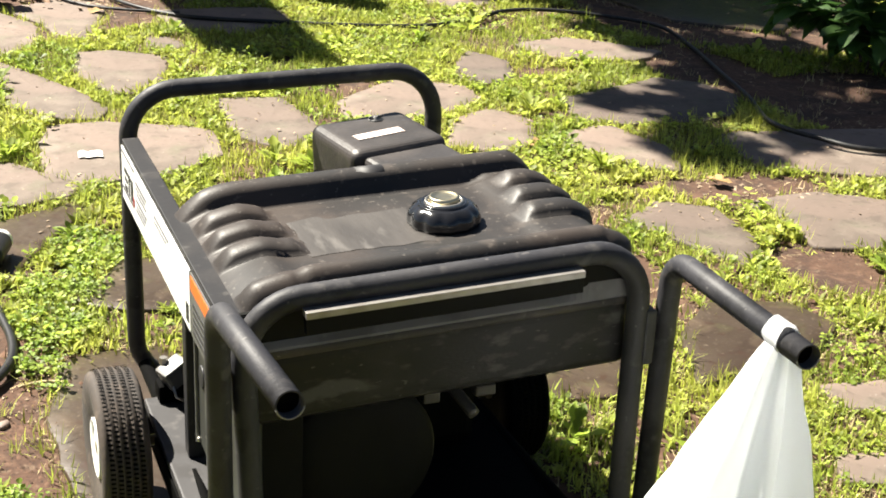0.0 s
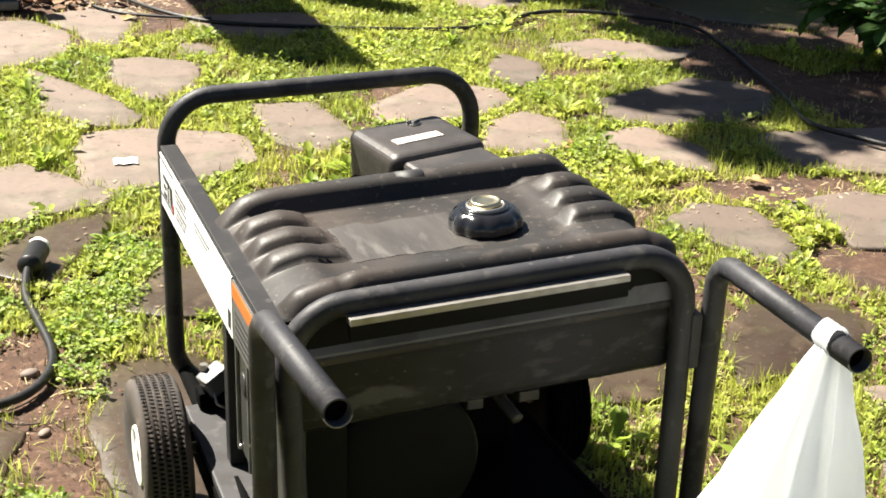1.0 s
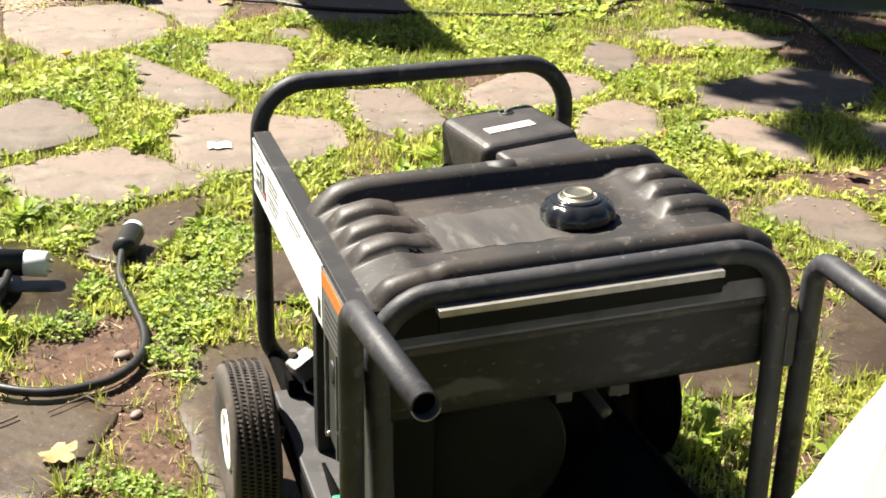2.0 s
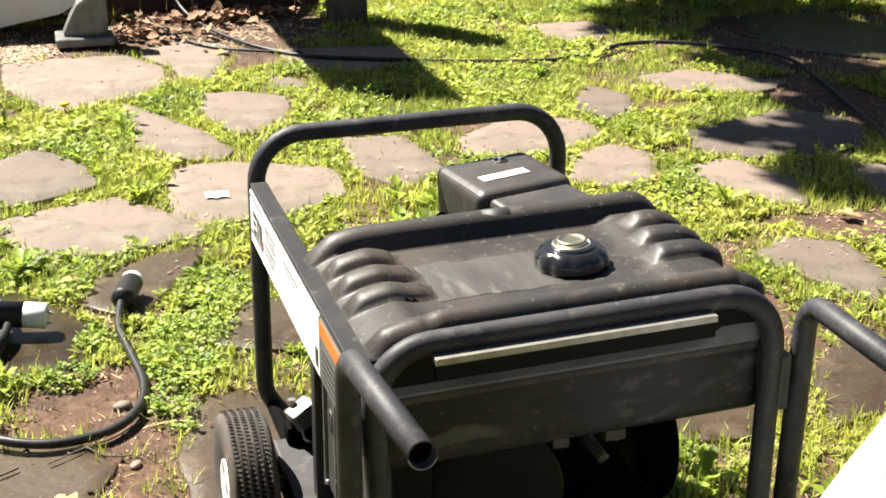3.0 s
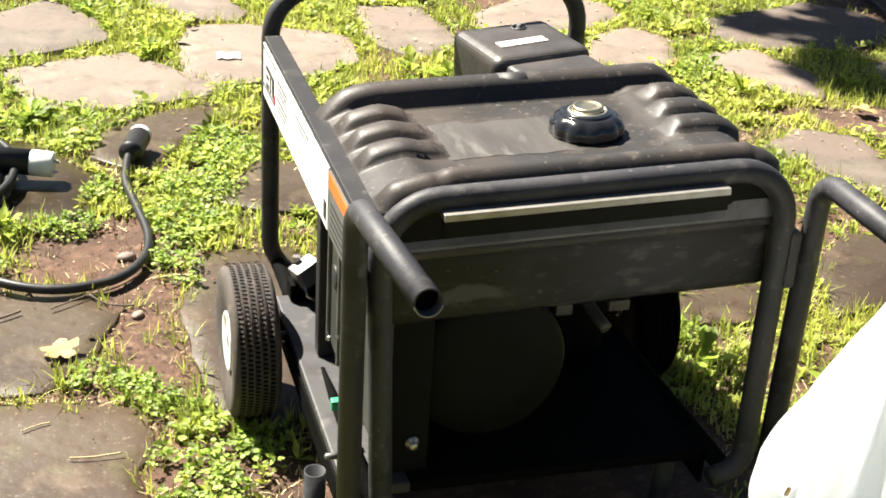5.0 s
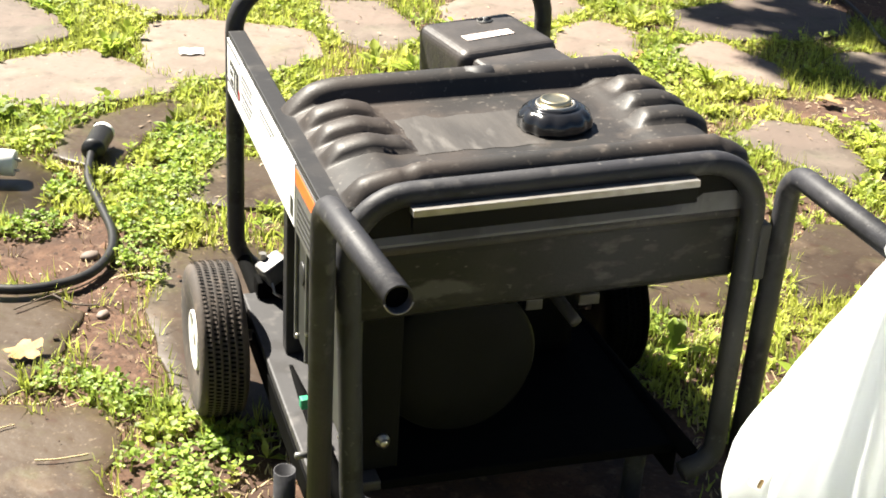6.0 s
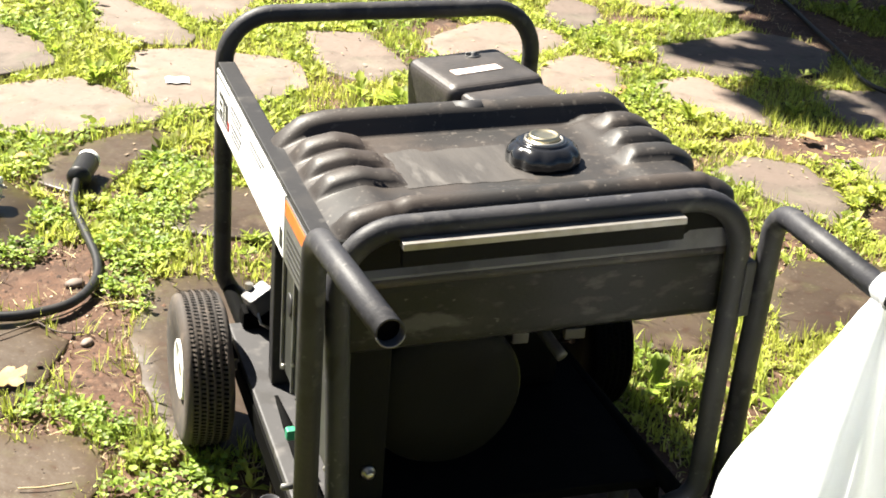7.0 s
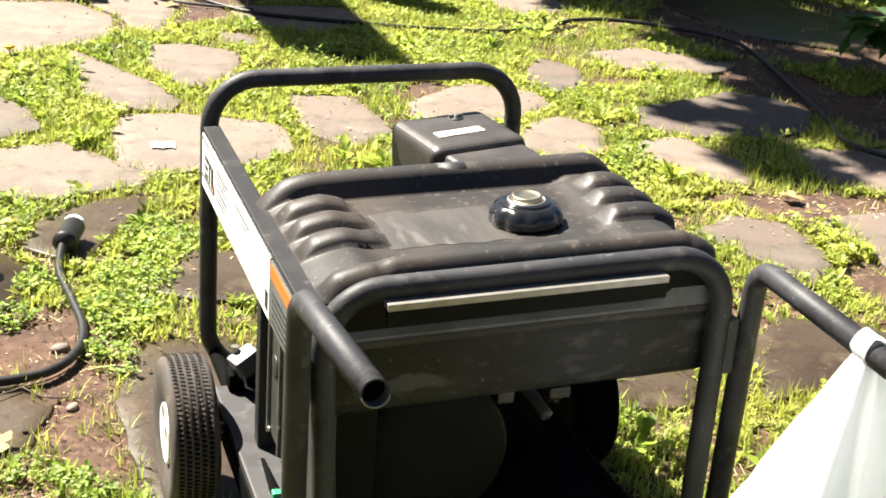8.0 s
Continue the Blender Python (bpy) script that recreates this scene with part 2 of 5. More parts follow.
def fillet(points, radius, steps=7, closed=False):
    """The polyline with its corners rounded."""
    pts = [Vector(p) for p in points]
    n, out = len(pts), []
    for i, p in enumerate(pts):
        if not closed and i in (0, n - 1):
            out.append(p)
            continue
        a, b = pts[i - 1] - p, pts[(i + 1) % n] - p
        ang = a.angle(b)
        cut = min(radius / math.tan(ang / 2), 0.49 * a.length, 0.49 * b.length)
        p0, p1 = p + a.normalized() * cut, p + b.normalized() * cut
        r = cut * math.tan(ang / 2)
        mid = p + (a.normalized() + b.normalized()).normalized() * (r / math.sin(ang / 2))
        v0, v1 = p0 - mid, p1 - mid
        sweep = v0.angle(v1)
        for k in range(steps + 1):
            f = k / steps
            out.append(mid + (v0 * math.sin((1 - f) * sweep) + v1 * math.sin(f * sweep)) / math.sin(sweep))
    return out


def curve_points(points, steps=8, closed=False):
    """A smooth curve through the points."""
    P = [Vector(p) for p in points]
    n, out = len(P), []
    for i in range(n if closed else n - 1):
        p0, p1 = P[i - 1] if closed or i else P[0], P[i]
        p2, p3 = P[(i + 1) % n], P[(i + 2) % n] if closed or i + 2 < n else P[-1]
        for k in range(steps):
            t = k / steps
            out.append(0.5 * (2 * p1 + (p2 - p0) * t + (2 * p0 - 5 * p1 + 4 * p2 - p3) * t * t + (3 * p1 - p0 - 3 * p2 + p3) * t ** 3))
    return out if closed else out + [P[-1]]


def tube(path, radius, sides=16, closed=False, caps=True, bore=0.0):
    """A tube along the path; bore > 0 leaves its last end open that deep, with that wall."""
    pts = [Vector(p) for p in path]
    n = len(pts)
    verts, faces = [], []
    tan = []
    for i in range(n):
        a = pts[i - 1] if closed or i else pts[i]
        b = pts[(i + 1) % n] if closed or i + 1 < n else pts[i]
        tan.append((b - a).normalized())
    up = Vector((0, 0, 1)) if abs(tan[0].z) < 0.9 else Vector((0, 1, 0))
    side = tan[0].cross(up).normalized()
    rings = []
    for i in range(n):
        side = (side - tan[i] * side.dot(tan[i])).normalized()
        rings.append((pts[i], side, tan[i].cross(side), radius))
    if bore:
        p, s, u, r = rings[-1]
        rings += [(p, s, u, r * 0.86), (p - tan[-1] * bore, s, u, r * 0.86)]
    for p, s, u, r in rings:
        for k in range(sides):
            a = 2 * math.pi * k / sides
            verts.append(p + (s * math.cos(a) + u * math.sin(a)) * r)
    m = len(rings)
    for i in range(m if closed else m - 1):
        j = (i + 1) % m
        for k in range(sides):
            l = (k + 1) % sides
            faces.append((i * sides + k, i * sides + l, j * sides + l, j * sides + k))
    if caps and not closed:
        faces.append(tuple(range(sides))[::-1])
        faces.append(tuple((m - 1) * sides + k for k in range(sides)))
    return verts, faces


def lathe(profile, sides=32, axis="z"):
    """Turned shape; the profile is (radius, height) from bottom to top."""
    verts, faces = [], []
    for r, h in profile:
        for k in range(sides):
            a = 2 * math.pi * k / sides
            p = (r * math.cos(a), r * math.sin(a), h)
            verts.append(p if axis == "z" else (p[2], p[0], p[1]) if axis == "x" else (p[1], p[2], p[0]))
    for i in range(len(profile) - 1):
        for k in range(sides):
            l = (k + 1) % sides
            faces.append((i * sides + k, i * sides + l, (i + 1) * sides + l, (i + 1) * sides + k))
    faces.append(tuple(range(sides))[::-1])
    faces.append(tuple((len(profile) - 1) * sides + k for k in range(sides)))
    return verts, faces


def shifted(data, x, y, z):
    return [(v[0] + x, v[1] + y, v[2] + z) for v in data[0]], data[1]


def many(shape_v, shape_f, places):
    """Copies of a small shape at numpy 4x3 frames, as (vertices, faces) arrays joined in one mesh."""
    v = np.asarray(shape_v, float)
    allv = np.einsum("nij,vj->nvi", places[:, :, :3], v) + places[:, None, :, 3]
    n, k = len(places), len(v)
    f = [np.asarray(shape_f)[None] + (np.arange(n) * k)[:, None, None]]
    return allv.reshape(-1, 3), f[0].reshape(-1, len(shape_f[0]))


def stuff_mesh(name, chunks, material, label, category, parent=None):
    """Joins arrays of triangles into one object of kind stuff."""
    verts = np.concatenate([c[0] for c in chunks])
    off, tris = 0, []
    for v, f in chunks:
        tris.append(f + off)
        off += len(v)
    tris = np.concatenate(tris).astype(np.int32)
    me = bpy.data.meshes.new(name)
    me.vertices.add(len(verts))
    me.vertices.foreach_set("co", verts.astype(np.float32).ravel())
    me.loops.add(tris.size)
    me.loops.foreach_set("vertex_index", tris.ravel())
    me.polygons.add(len(tris))
    me.polygons.foreach_set("loop_start", np.arange(len(tris), dtype=np.int32) * 3)
    me.materials.append(material)
    me.update(calc_edges=True)
    me.validate()
    ob = new(name, me)
    return tagged(ob, label, category, kind="stuff")


# ---- ground and flagstones ----
rng = np.random.default_rng(7)


def ground_height(x, y):
    return 0.008 * noise.noise((x * 1.7, y * 1.7, 3.1)) + 0.004 * noise.noise((x * 9, y * 9, 1.3)) - 0.006


def axis_steps(lo, hi, step, far):
    inner = list(np.arange(lo, hi + 1e-6, step))
    return [-far, -60, -20, -8, lo - 2] + inner + [hi + 2, 12 + hi, 40, 90, far]


GX, GY = axis_steps(-1.8, 5.0, 0.05, 600), axis_steps(-2.2, 6.6, 0.05, 600)
_gv = [(x, y, ground_height(x, y) if abs(x) < 9 and abs(y) < 9 else -0.012) for y in GY for x in GX]
_nx = len(GX)
_gf = [(j * _nx + i, j * _nx + i + 1, (j + 1) * _nx + i + 1, (j + 1) * _nx + i) for j in range(len(GY) - 1) for i in range(_nx - 1)]
ground = tagged(part("ground", (_gv, _gf), M_SOIL, smooth=True), "brown garden soil between the flagstones", "ground", kind="structure")

STONES = []


def flagstone(corners, top=0.012, wet=False):
    """An irregular slab of natural stone with worn edges, given by its corners in plan."""
    c = [Vector(p) for p in corners]
    mid = sum(c, Vector((0, 0))) / len(c)
    ring = []
    n = len(c)
    for i in range(n):
        p0, p1, p2, p3 = c[i - 1], c[i], c[(i + 1) % n], c[(i + 2) % n]
        steps = max(3, int((p2 - p1).length / 0.035))
        for k in range(steps):
            t = k / steps
            line = p1.lerp(p2, t)
            smooth = 0.5 * (2 * p1 + (p2 - p0) * t + (2 * p0 - 5 * p1 + 4 * p2 - p3) * t * t + (3 * p1 - p0 - 3 * p2 + p3) * t ** 3)
            q = line.lerp(smooth, 0.22)
            w = 0.012 * noise.noise((q.x * 14, q.y * 14, 0.0)) + 0.006 * noise.noise((q.x * 45, q.y * 45, 2.0))
            ring.append(q + (q - mid).normalized() * w)
    verts, faces, m = [], [], len(ring)
    for scale, lift in ((1.006, -0.05), (1.0, -0.008), (0.994, -0.002), (0.975, 0.0), (0.7, 0.0), (0.4, 0.0)):
        for q in ring:
            p = mid + (q - mid) * scale
            bumpy = 0.004 * noise.noise((p.x * 6, p.y * 6, 5.0)) + 0.0015 * noise.noise((p.x * 25, p.y * 25, 5.0))
            verts.append((p.x - mid.x, p.y - mid.y, lift + (bumpy if lift > -0.03 else 0)))
    for r in range(5):
        for k in range(m):
            l = (k + 1) % m
            faces.append((r * m + k, r * m + l, (r + 1) * m + l, (r + 1) * m + k))
    verts.append((0, 0, 0))
    faces += [(5 * m + k, 5 * m + (k + 1) % m, 6 * m) for k in range(m)]
    if sum(a.x * b.y - b.x * a.y for a, b in zip(ring, ring[1:] + ring[:1])) < 0:
        faces = [f[::-1] for f in faces]
    STONES.append((np.array([(q.x, q.y) for q in ring]), mid))
    return (verts, faces), (mid.x, mid.y, top - 0.005), wet


SLABS = [
    flagstone([(-1.03, 3.08), (-0.83, 3.23), (-0.69, 3.36), (-0.55, 3.11), (-0.52, 2.86), (-0.74, 2.73), (-0.97, 2.69), (-1.02, 2.85)], 0.02),
    flagstone([(-0.85, 2.59), (-0.65, 2.69), (-0.47, 2.74), (-0.34, 2.57), (-0.23, 2.39), (-0.26, 2.3), (-0.51, 2.22), (-0.67, 2.23), (-0.79, 2.35)], 0.016),
    flagstone([(-0.26, 3.02), (-0.05, 3.03), (0.28, 2.86), (0.26, 2.59), (0.07, 2.43), (-0.22, 2.4), (-0.31, 2.52), (-0.31, 2.72)], 0.014),
    flagstone([(-0.35, 3.93), (-0.24, 3.74), (-0.08, 3.38), (-0.02, 3.18), (-0.07, 3.05), (-0.24, 3.09), (-0.35, 3.29), (-0.35, 3.58)], 0.016),
    flagstone([(-0.03, 4.0), (0.1, 4.03), (0.32, 3.87), (0.24, 3.53), (0.1, 3.35), (0.01, 3.4), (-0.07, 3.64)], 0.014),
    flagstone([(-0.81, 4.76), (-0.57, 4.83), (-0.26, 4.81), (-0.13, 4.55), (-0.14, 4.23), (-0.28, 4.03), (-0.4, 3.99), (-0.61, 3.86), (-0.71, 4.02), (-0.81, 4.38)], 0.012),
    flagstone([(-1.3, 4.55), (-1.09, 4.66), (-0.89, 4.54), (-0.84, 4.29), (-0.85, 3.87), (-1.0, 3.83), (-1.26, 3.86)], 0.012),
    flagstone([(-1.5, 3.4), (-1.03, 3.3), (-1.02, 2.8), (-1.3, 2.7), (-1.6, 2.9)], 0.014),
    flagstone([(-0.6, 2.02), (-0.47, 2.14), (-0.27, 2.25), (-0.23, 2.17), (-0.4, 1.9), (-0.49, 1.71), (-0.52, 1.75), (-0.62, 1.87)], 0.012, True),
    flagstone([(-1.3, 2.05), (-0.79, 2.0), (-0.63, 1.77), (-0.64, 1.49), (-0.77, 1.46), (-1.25, 1.5)], 0.012, "soaked"),
    flagstone([(-1.4, 2.56), (-0.95, 2.57), (-0.88, 2.36), (-0.90, 2.13), (-1.4, 2.10)], 0.014, "soaked"),
    flagstone([(-0.35, 1.55), (-0.19, 1.79), (0.0, 1.72), (0.12, 1.6), (0.05, 1.42), (-0.23, 1.46)], 0.012, True),
    flagstone([(-0.42, 1.24), (-0.2, 1.27), (-0.1, 1.02), (-0.22, 0.54), (-0.39, 0.49), (-0.46, 0.61), (-0.48, 0.94)], 0.0045, True),
    flagstone([(-1.05, 0.66), (-0.75, 0.66), (-0.60, 0.62), (-0.56, 0.53), (-0.6, 0.41), (-0.59, 0.2), (-1.05, 0.2)], 0.005, True),
    flagstone([(-0.93, 1.13), (-0.70, 1.12), (-0.60, 1.0), (-0.65, 0.85), (-0.75, 0.70), (-0.90, 0.70), (-0.93, 0.83)], 0.005, True),
    flagstone([(1.13, 2.78), (1.33, 2.88), (1.42, 2.71), (1.31, 2.46), (1.17, 2.38), (1.0, 2.5)], 0.014),
    flagstone([(1.45, 2.56), (1.67, 2.58), (1.76, 2.3), (1.66, 2.06), (1.5, 2.2), (1.42, 2.4)], 0.014),
    flagstone([(1.63, 2.94), (1.87, 3.03), (2.17, 3.15), (2.31, 3.04), (2.36, 2.84), (2.22, 2.61), (2.04, 2.54), (1.73, 2.57), (1.59, 2.66)], 0.016),
    flagstone([(1.82, 3.80), (2.11, 3.89), (2.42, 3.55), (2.22, 3.42), (1.87, 3.54)], 0.012),
    flagstone([(1.46, 3.57), (1.59, 3.74), (1.68, 3.53), (1.58, 3.25), (1.43, 3.20), (1.37, 3.32)], 0.012),
    flagstone([(0.8, 3.1), (1.11, 3.35), (1.36, 3.2), (1.34, 2.99), (1.06, 2.83), (0.78, 2.86)], 0.012),
    flagstone([(1.26, 1.71), (1.43, 1.82), (1.58, 1.74), (1.56, 1.45), (1.43, 1.29), (1.33, 1.51)], 0.012),
    flagstone([(1.02, 0.97), (1.18, 1.11), (1.39, 1.06), (1.43, 0.9), (1.29, 0.79), (0.92, 0.71)], 0.014, True),
    flagstone([(1.72, 1.75), (1.99, 1.78), (2.2, 1.62), (2.1, 1.35), (1.9, 1.3), (1.69, 1.37), (1.73, 1.6)], 0.014),
    flagstone([(0.5, 0.86), (0.70, 0.90), (0.83, 0.89), (0.75, 0.72), (0.58, 0.74)], 0.010, True),
    flagstone([(1.19, 0.63), (1.40, 0.60), (1.28, 0.47), (1.16, 0.53)], 0.012),
    flagstone([(1.03, 0.36), (1.2, 0.32), (1.1, 0.22), (0.98, 0.27)], 0.012),
    flagstone([(2.0, 2.4), (2.35, 2.38), (2.75, 2.3), (2.8, 2.0), (2.3, 1.85), (1.95, 2.05)], 0.012),
    # Takes the damp colour only to darken it in the tree's shade.
    flagstone([(2.7, 4.9), (3.4, 4.9), (3.6, 4.2), (3.2, 3.8), (2.8, 4.1)], 0.012, True),
    flagstone([(0.38, 3.25), (0.62, 3.2), (0.66, 2.75), (0.48, 2.6), (0.34, 2.8)], 0.008),
    flagstone([(0.42, 4.75), (0.98, 4.72), (1.0, 4.32), (0.7, 4.2), (0.45, 4.35)], 0.010),
    flagstone([(-0.23, 4.87), (0.04, 5.06), (0.23, 4.89), (0.15, 4.54), (0.03, 4.19), (-0.06, 4.31), (-0.1, 4.54)], 0.01),
    flagstone([(0.28, 4.24), (0.4, 4.22), (0.44, 4.05), (0.34, 3.98), (0.26, 4.08)], 0.008),
    flagstone([(-0.9, -0.1), (-0.4, -0.05), (-0.35, -0.45), (-0.75, -0.55), (-1.0, -0.4)], 0.012, True),
    flagstone([(-0.2, -0.7), (0.4, -0.6), (0.5, -1.0), (0.1, -1.2), (-0.3, -1.0)], 0.012),
    flagstone([(-1.1, -1.2), (-0.5, -1.1), (-0.4, -1.6), (-0.8, -1.9), (-1.2, -1.7)], 0.012),
    flagstone([(0.7, -0.1), (1.1, -0.1), (1.2, -0.5), (0.8, -0.6)], 0.012),
    flagstone([(1.7, 5.0), (2.1, 5.0), (2.2, 4.65), (1.8, 4.55)], 0.010),
]

# ---- the generator ----
TR = 0.0175
gen = thing("portable_generator", (0, 0, 0), "worn black portable generator with tubular roll cage and wheels", "generator")


def ring(y, z0, zl, zr, r, xr=0.30, low=None):
    """A closed hoop of bent tube; its top runs from zl to zr."""
    return tube(fillet([(-0.30, y, z0), (-0.30, y, zl), (xr, y, zr), (xr, y, z0)], r, 9, True), TR, 18, True)


# the tank and what is fixed to it sit a little askew in the cage
LEANING = Matrix.Translation((0, 0, 0.66)) @ pose(0, 0, 0, 0, -2.1, 0) @ Matrix.Translation((0, 0, -0.66))


front = part("front_hoop", tube(fillet([(-0.24, -0.005, 0.155), (-0.279, 0, 0.172), (-0.299, 0, 0.662), (0.310, 0, 0.686), (0.312, 0, 0.172), (0.257, -0.005, 0.155)], 0.085, 9), TR, 18), M_TUBE, gen, smooth=True)
back = part("back_hoop", ring(0.905, 0.10, 0.709, 0.7225, 0.095, 0.322), M_TUBE, gen, smooth=True)
# Rails take the near-black so they vanish in the painted shade.
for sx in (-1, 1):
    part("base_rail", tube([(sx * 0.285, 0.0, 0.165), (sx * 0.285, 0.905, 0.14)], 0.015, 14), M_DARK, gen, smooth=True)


# fuel tank: lower half, seam lip, ribbed upper half
def tank_upper():
    w, r, z_top, z_low = 0.325, 0.080, 0.664, 0.572
    wr, rr = 0.328, 0.062
    prof = []
    for x, z in ((-0.300, z_low), (-0.300, 0.595), (-0.301, 0.612), (-0.303, 0.622), (-0.304, 0.628)):
        prof.append((x, z, -0.4, 0.0))
    for k in range(17):
        a = 0.62 + (math.pi / 2 - 0.62) * k / 16
        prof.append((-w + 0.125 - 0.125 * math.cos(a), z_top - r + r * math.sin(a), -math.cos(a), math.sin(a)))
    r = 0.125
    for k in range(1, 44):
        prof.append((-w + r + (w + wr - r - rr) * k / 44, z_top, 0.0, 1.0))
    for k in range(17):
        a = math.pi / 2 * (1 - k / 16)
        prof.append((wr - rr + rr * math.cos(a), z_top - rr + rr * math.sin(a), math.cos(a), math.sin(a)))
    prof.append((wr, z_low, 1.0, 0.0))
    ys = np.linspace(0.035, 0.478, 130)
    verts, faces = [], []
    rib_y = (0.352, 0.280, 0.206, 0.066)

    def dome(v):
        return math.sqrt(max(0.0, 1 - v * v))

    for y in ys:
        edge = min(y - ys[0], ys[-1] - y)
        fall = 0.032
        drop = fall * (1 - dome(1 - min(edge / fall, 1.0)))
        for x, z, nx, nz in prof:
            d = -drop * (0.55 + 0.45 * nz)
            reach = abs(x)
            # cross ridges along the width
            ridge = rib = 0.0
            along = min(1.0, max(0.0, ((0.31 if x < 0 else 0.335) - reach) / 0.06))
            for yc, half, amp in ((0.070, 0.024, 0.022), (0.432, 0.027, 0.026)):
                v = (y - yc) / half
                if abs(v) < 1:
                    ridge += amp * dome(v) * (0.35 + 0.65 * along if yc > 0.2 else min(1, max(0, (x + 0.235) / 0.05)) * min(1, max(0, (0.295 - x) / 0.02))) * max(nz, 0)
            # ribs over both shoulders
            for n, yc in enumerate(rib_y):
                v = (y - yc) / 0.0255
                if abs(v) < 1:
                    inner = (0.172, 0.162, 0.156, 0.195)[n] if x < 0 else (0.232, 0.218, 0.206, 0.27)[n]
                    e = min(1.0, max(0.0, (reach - inner) / 0.017))
                    low = min(1.0, max(0.0, (z - (0.641 if x < 0 else 0.630)) / 0.014))
                    rib += 0.0175 * dome(v) ** 0.85 * dome(1 - e) * low
            d += max(ridge, rib)
            # sunk pan in the middle
            if 0.105 < y < 0.402 and reach < 0.215:
                e = min((y - 0.105) / 0.02, (0.402 - y) / 0.010, (0.215 - reach) / 0.03, 1.0)
                d -= 0.0085 * max(0.0, e) + 0.004 * max(0.0, min(1.0, (y - 0.375) / 0.01, (0.402 - y) / 0.006))
            wob = 0.0012 * noise.noise((x * 12, y * 12, z * 12))
            verts.append((x + nx * (d + wob), y, z + nz * (d + wob)))
    n = len(prof)
    for j in range(len(ys) - 1):
        for i in range(n - 1):
            faces.append((j * n + i, j * n + i + 1, (j + 1) * n + i + 1, (j + 1) * n + i))
    faces.append(tuple(range(n))[::-1])
    faces.append(tuple((len(ys) - 1) * n + i for i in range(n)))
    return verts, [f[::-1] for f in faces]


tank = part("fuel_tank", tank_upper(), M_TANK, gen, "dusty black plastic fuel tank with moulded ribs", True)
tank.matrix_local = LEANING
# Shaded lower half, in the darker plastic.
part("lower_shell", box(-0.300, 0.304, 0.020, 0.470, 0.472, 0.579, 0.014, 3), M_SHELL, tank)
part("seam_lip", box(-0.304, 0.308, 0.014, 0.474, 0.575, 0.589, 0.005, 2), M_TANK, tank)
def ledge():
    """The sloping flange over the seam; it swells into a rounded boss at one end."""
    verts, faces = [], []
    n = 60
    for i in range(n + 1):
        x = -0.292 + 0.5915 * i / n
        swell = max(0.0, min(1.0, (x - 0.19) / 0.05))
        rise = 0.017 + 0.021 * swell * swell * (3 - 2 * swell)
        if x > 0.272:
            rise *= math.sqrt(max(0.02, 1 - ((x - 0.272) / 0.0285) ** 2))
        for y, z in ((0.0150, 0.5888), (0.0165, 0.5925), (0.0165 + 0.016 * rise / 0.02 * (1 - 0.6 * swell), 0.589 + rise), (0.075, 0.589 + rise), (0.075, 0.5888)):
            verts.append((x, y, z))
    for i in range(n):
        for k in range(5):
            l = (k + 1) % 5
            faces.append((i * 5 + k, (i + 1) * 5 + k, (i + 1) * 5 + l, i * 5 + l))
    faces += [tuple(range(5)), tuple(n * 5 + k for k in range(5))[::-1]]
    return verts, faces


part("ledge", ledge(), M_LEDGE_LIGHT, tank, "dusty ledge above the tank seam, its light painted in pale grey")
# Dark sheet over the tank's front wall, standing in for shade there.
part("recess_shade", box(-0.296, 0.299, 0.0245, 0.034, 0.586, 0.648, 0.002), M_ALT, tank, "dark sheet for the shade behind the cross bar")
part("rail_band", shifted(tube([(0.0, 0, 0), (0.048, 0, 0)], 0.0252, 28), 0.0, 0.432, 0.6652), M_TRAY, tank, "scuffed grey band on the rear ridge", True)


def scuff():
    verts, faces = [], []
    nx, ny = 26, 18
    for j in range(ny + 1):
        for i in range(nx + 1):
            x, y = -0.15 + 0.20 * i / nx, 0.168 + 0.145 * j / ny
            wob = 0.018 * noise.noise((x * 22, y * 22, 9))
            verts.append((x + wob, y + 0.8 * wob, 0.6562 + 0.0012 * noise.noise((x * 12, y * 12, 8))))
    for j in range(ny):
        for i in range(nx):
            faces.append((j * (nx + 1) + i, j * (nx + 1) + i + 1, (j + 1) * (nx + 1) + i + 1, (j + 1) * (nx + 1) + i))
    return verts, faces


part("worn_patch", scuff(), M_SCUFF, tank, "grey scuffed patch on the tank top", True)

# angle bar under the front hoop: shade painted on its face, light on its worn top edge
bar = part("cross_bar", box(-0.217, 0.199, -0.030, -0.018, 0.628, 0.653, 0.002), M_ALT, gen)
bar.matrix_local = LEANING
part("lit_edge", box(-0.217, 0.199, -0.034, -0.012, 0.6535, 0.6635, 0.0008), M_EDGE, bar, "worn metal edge, pale as the lit top of the bar")

# fuel cap
cap_at = (0.084, 0.235)
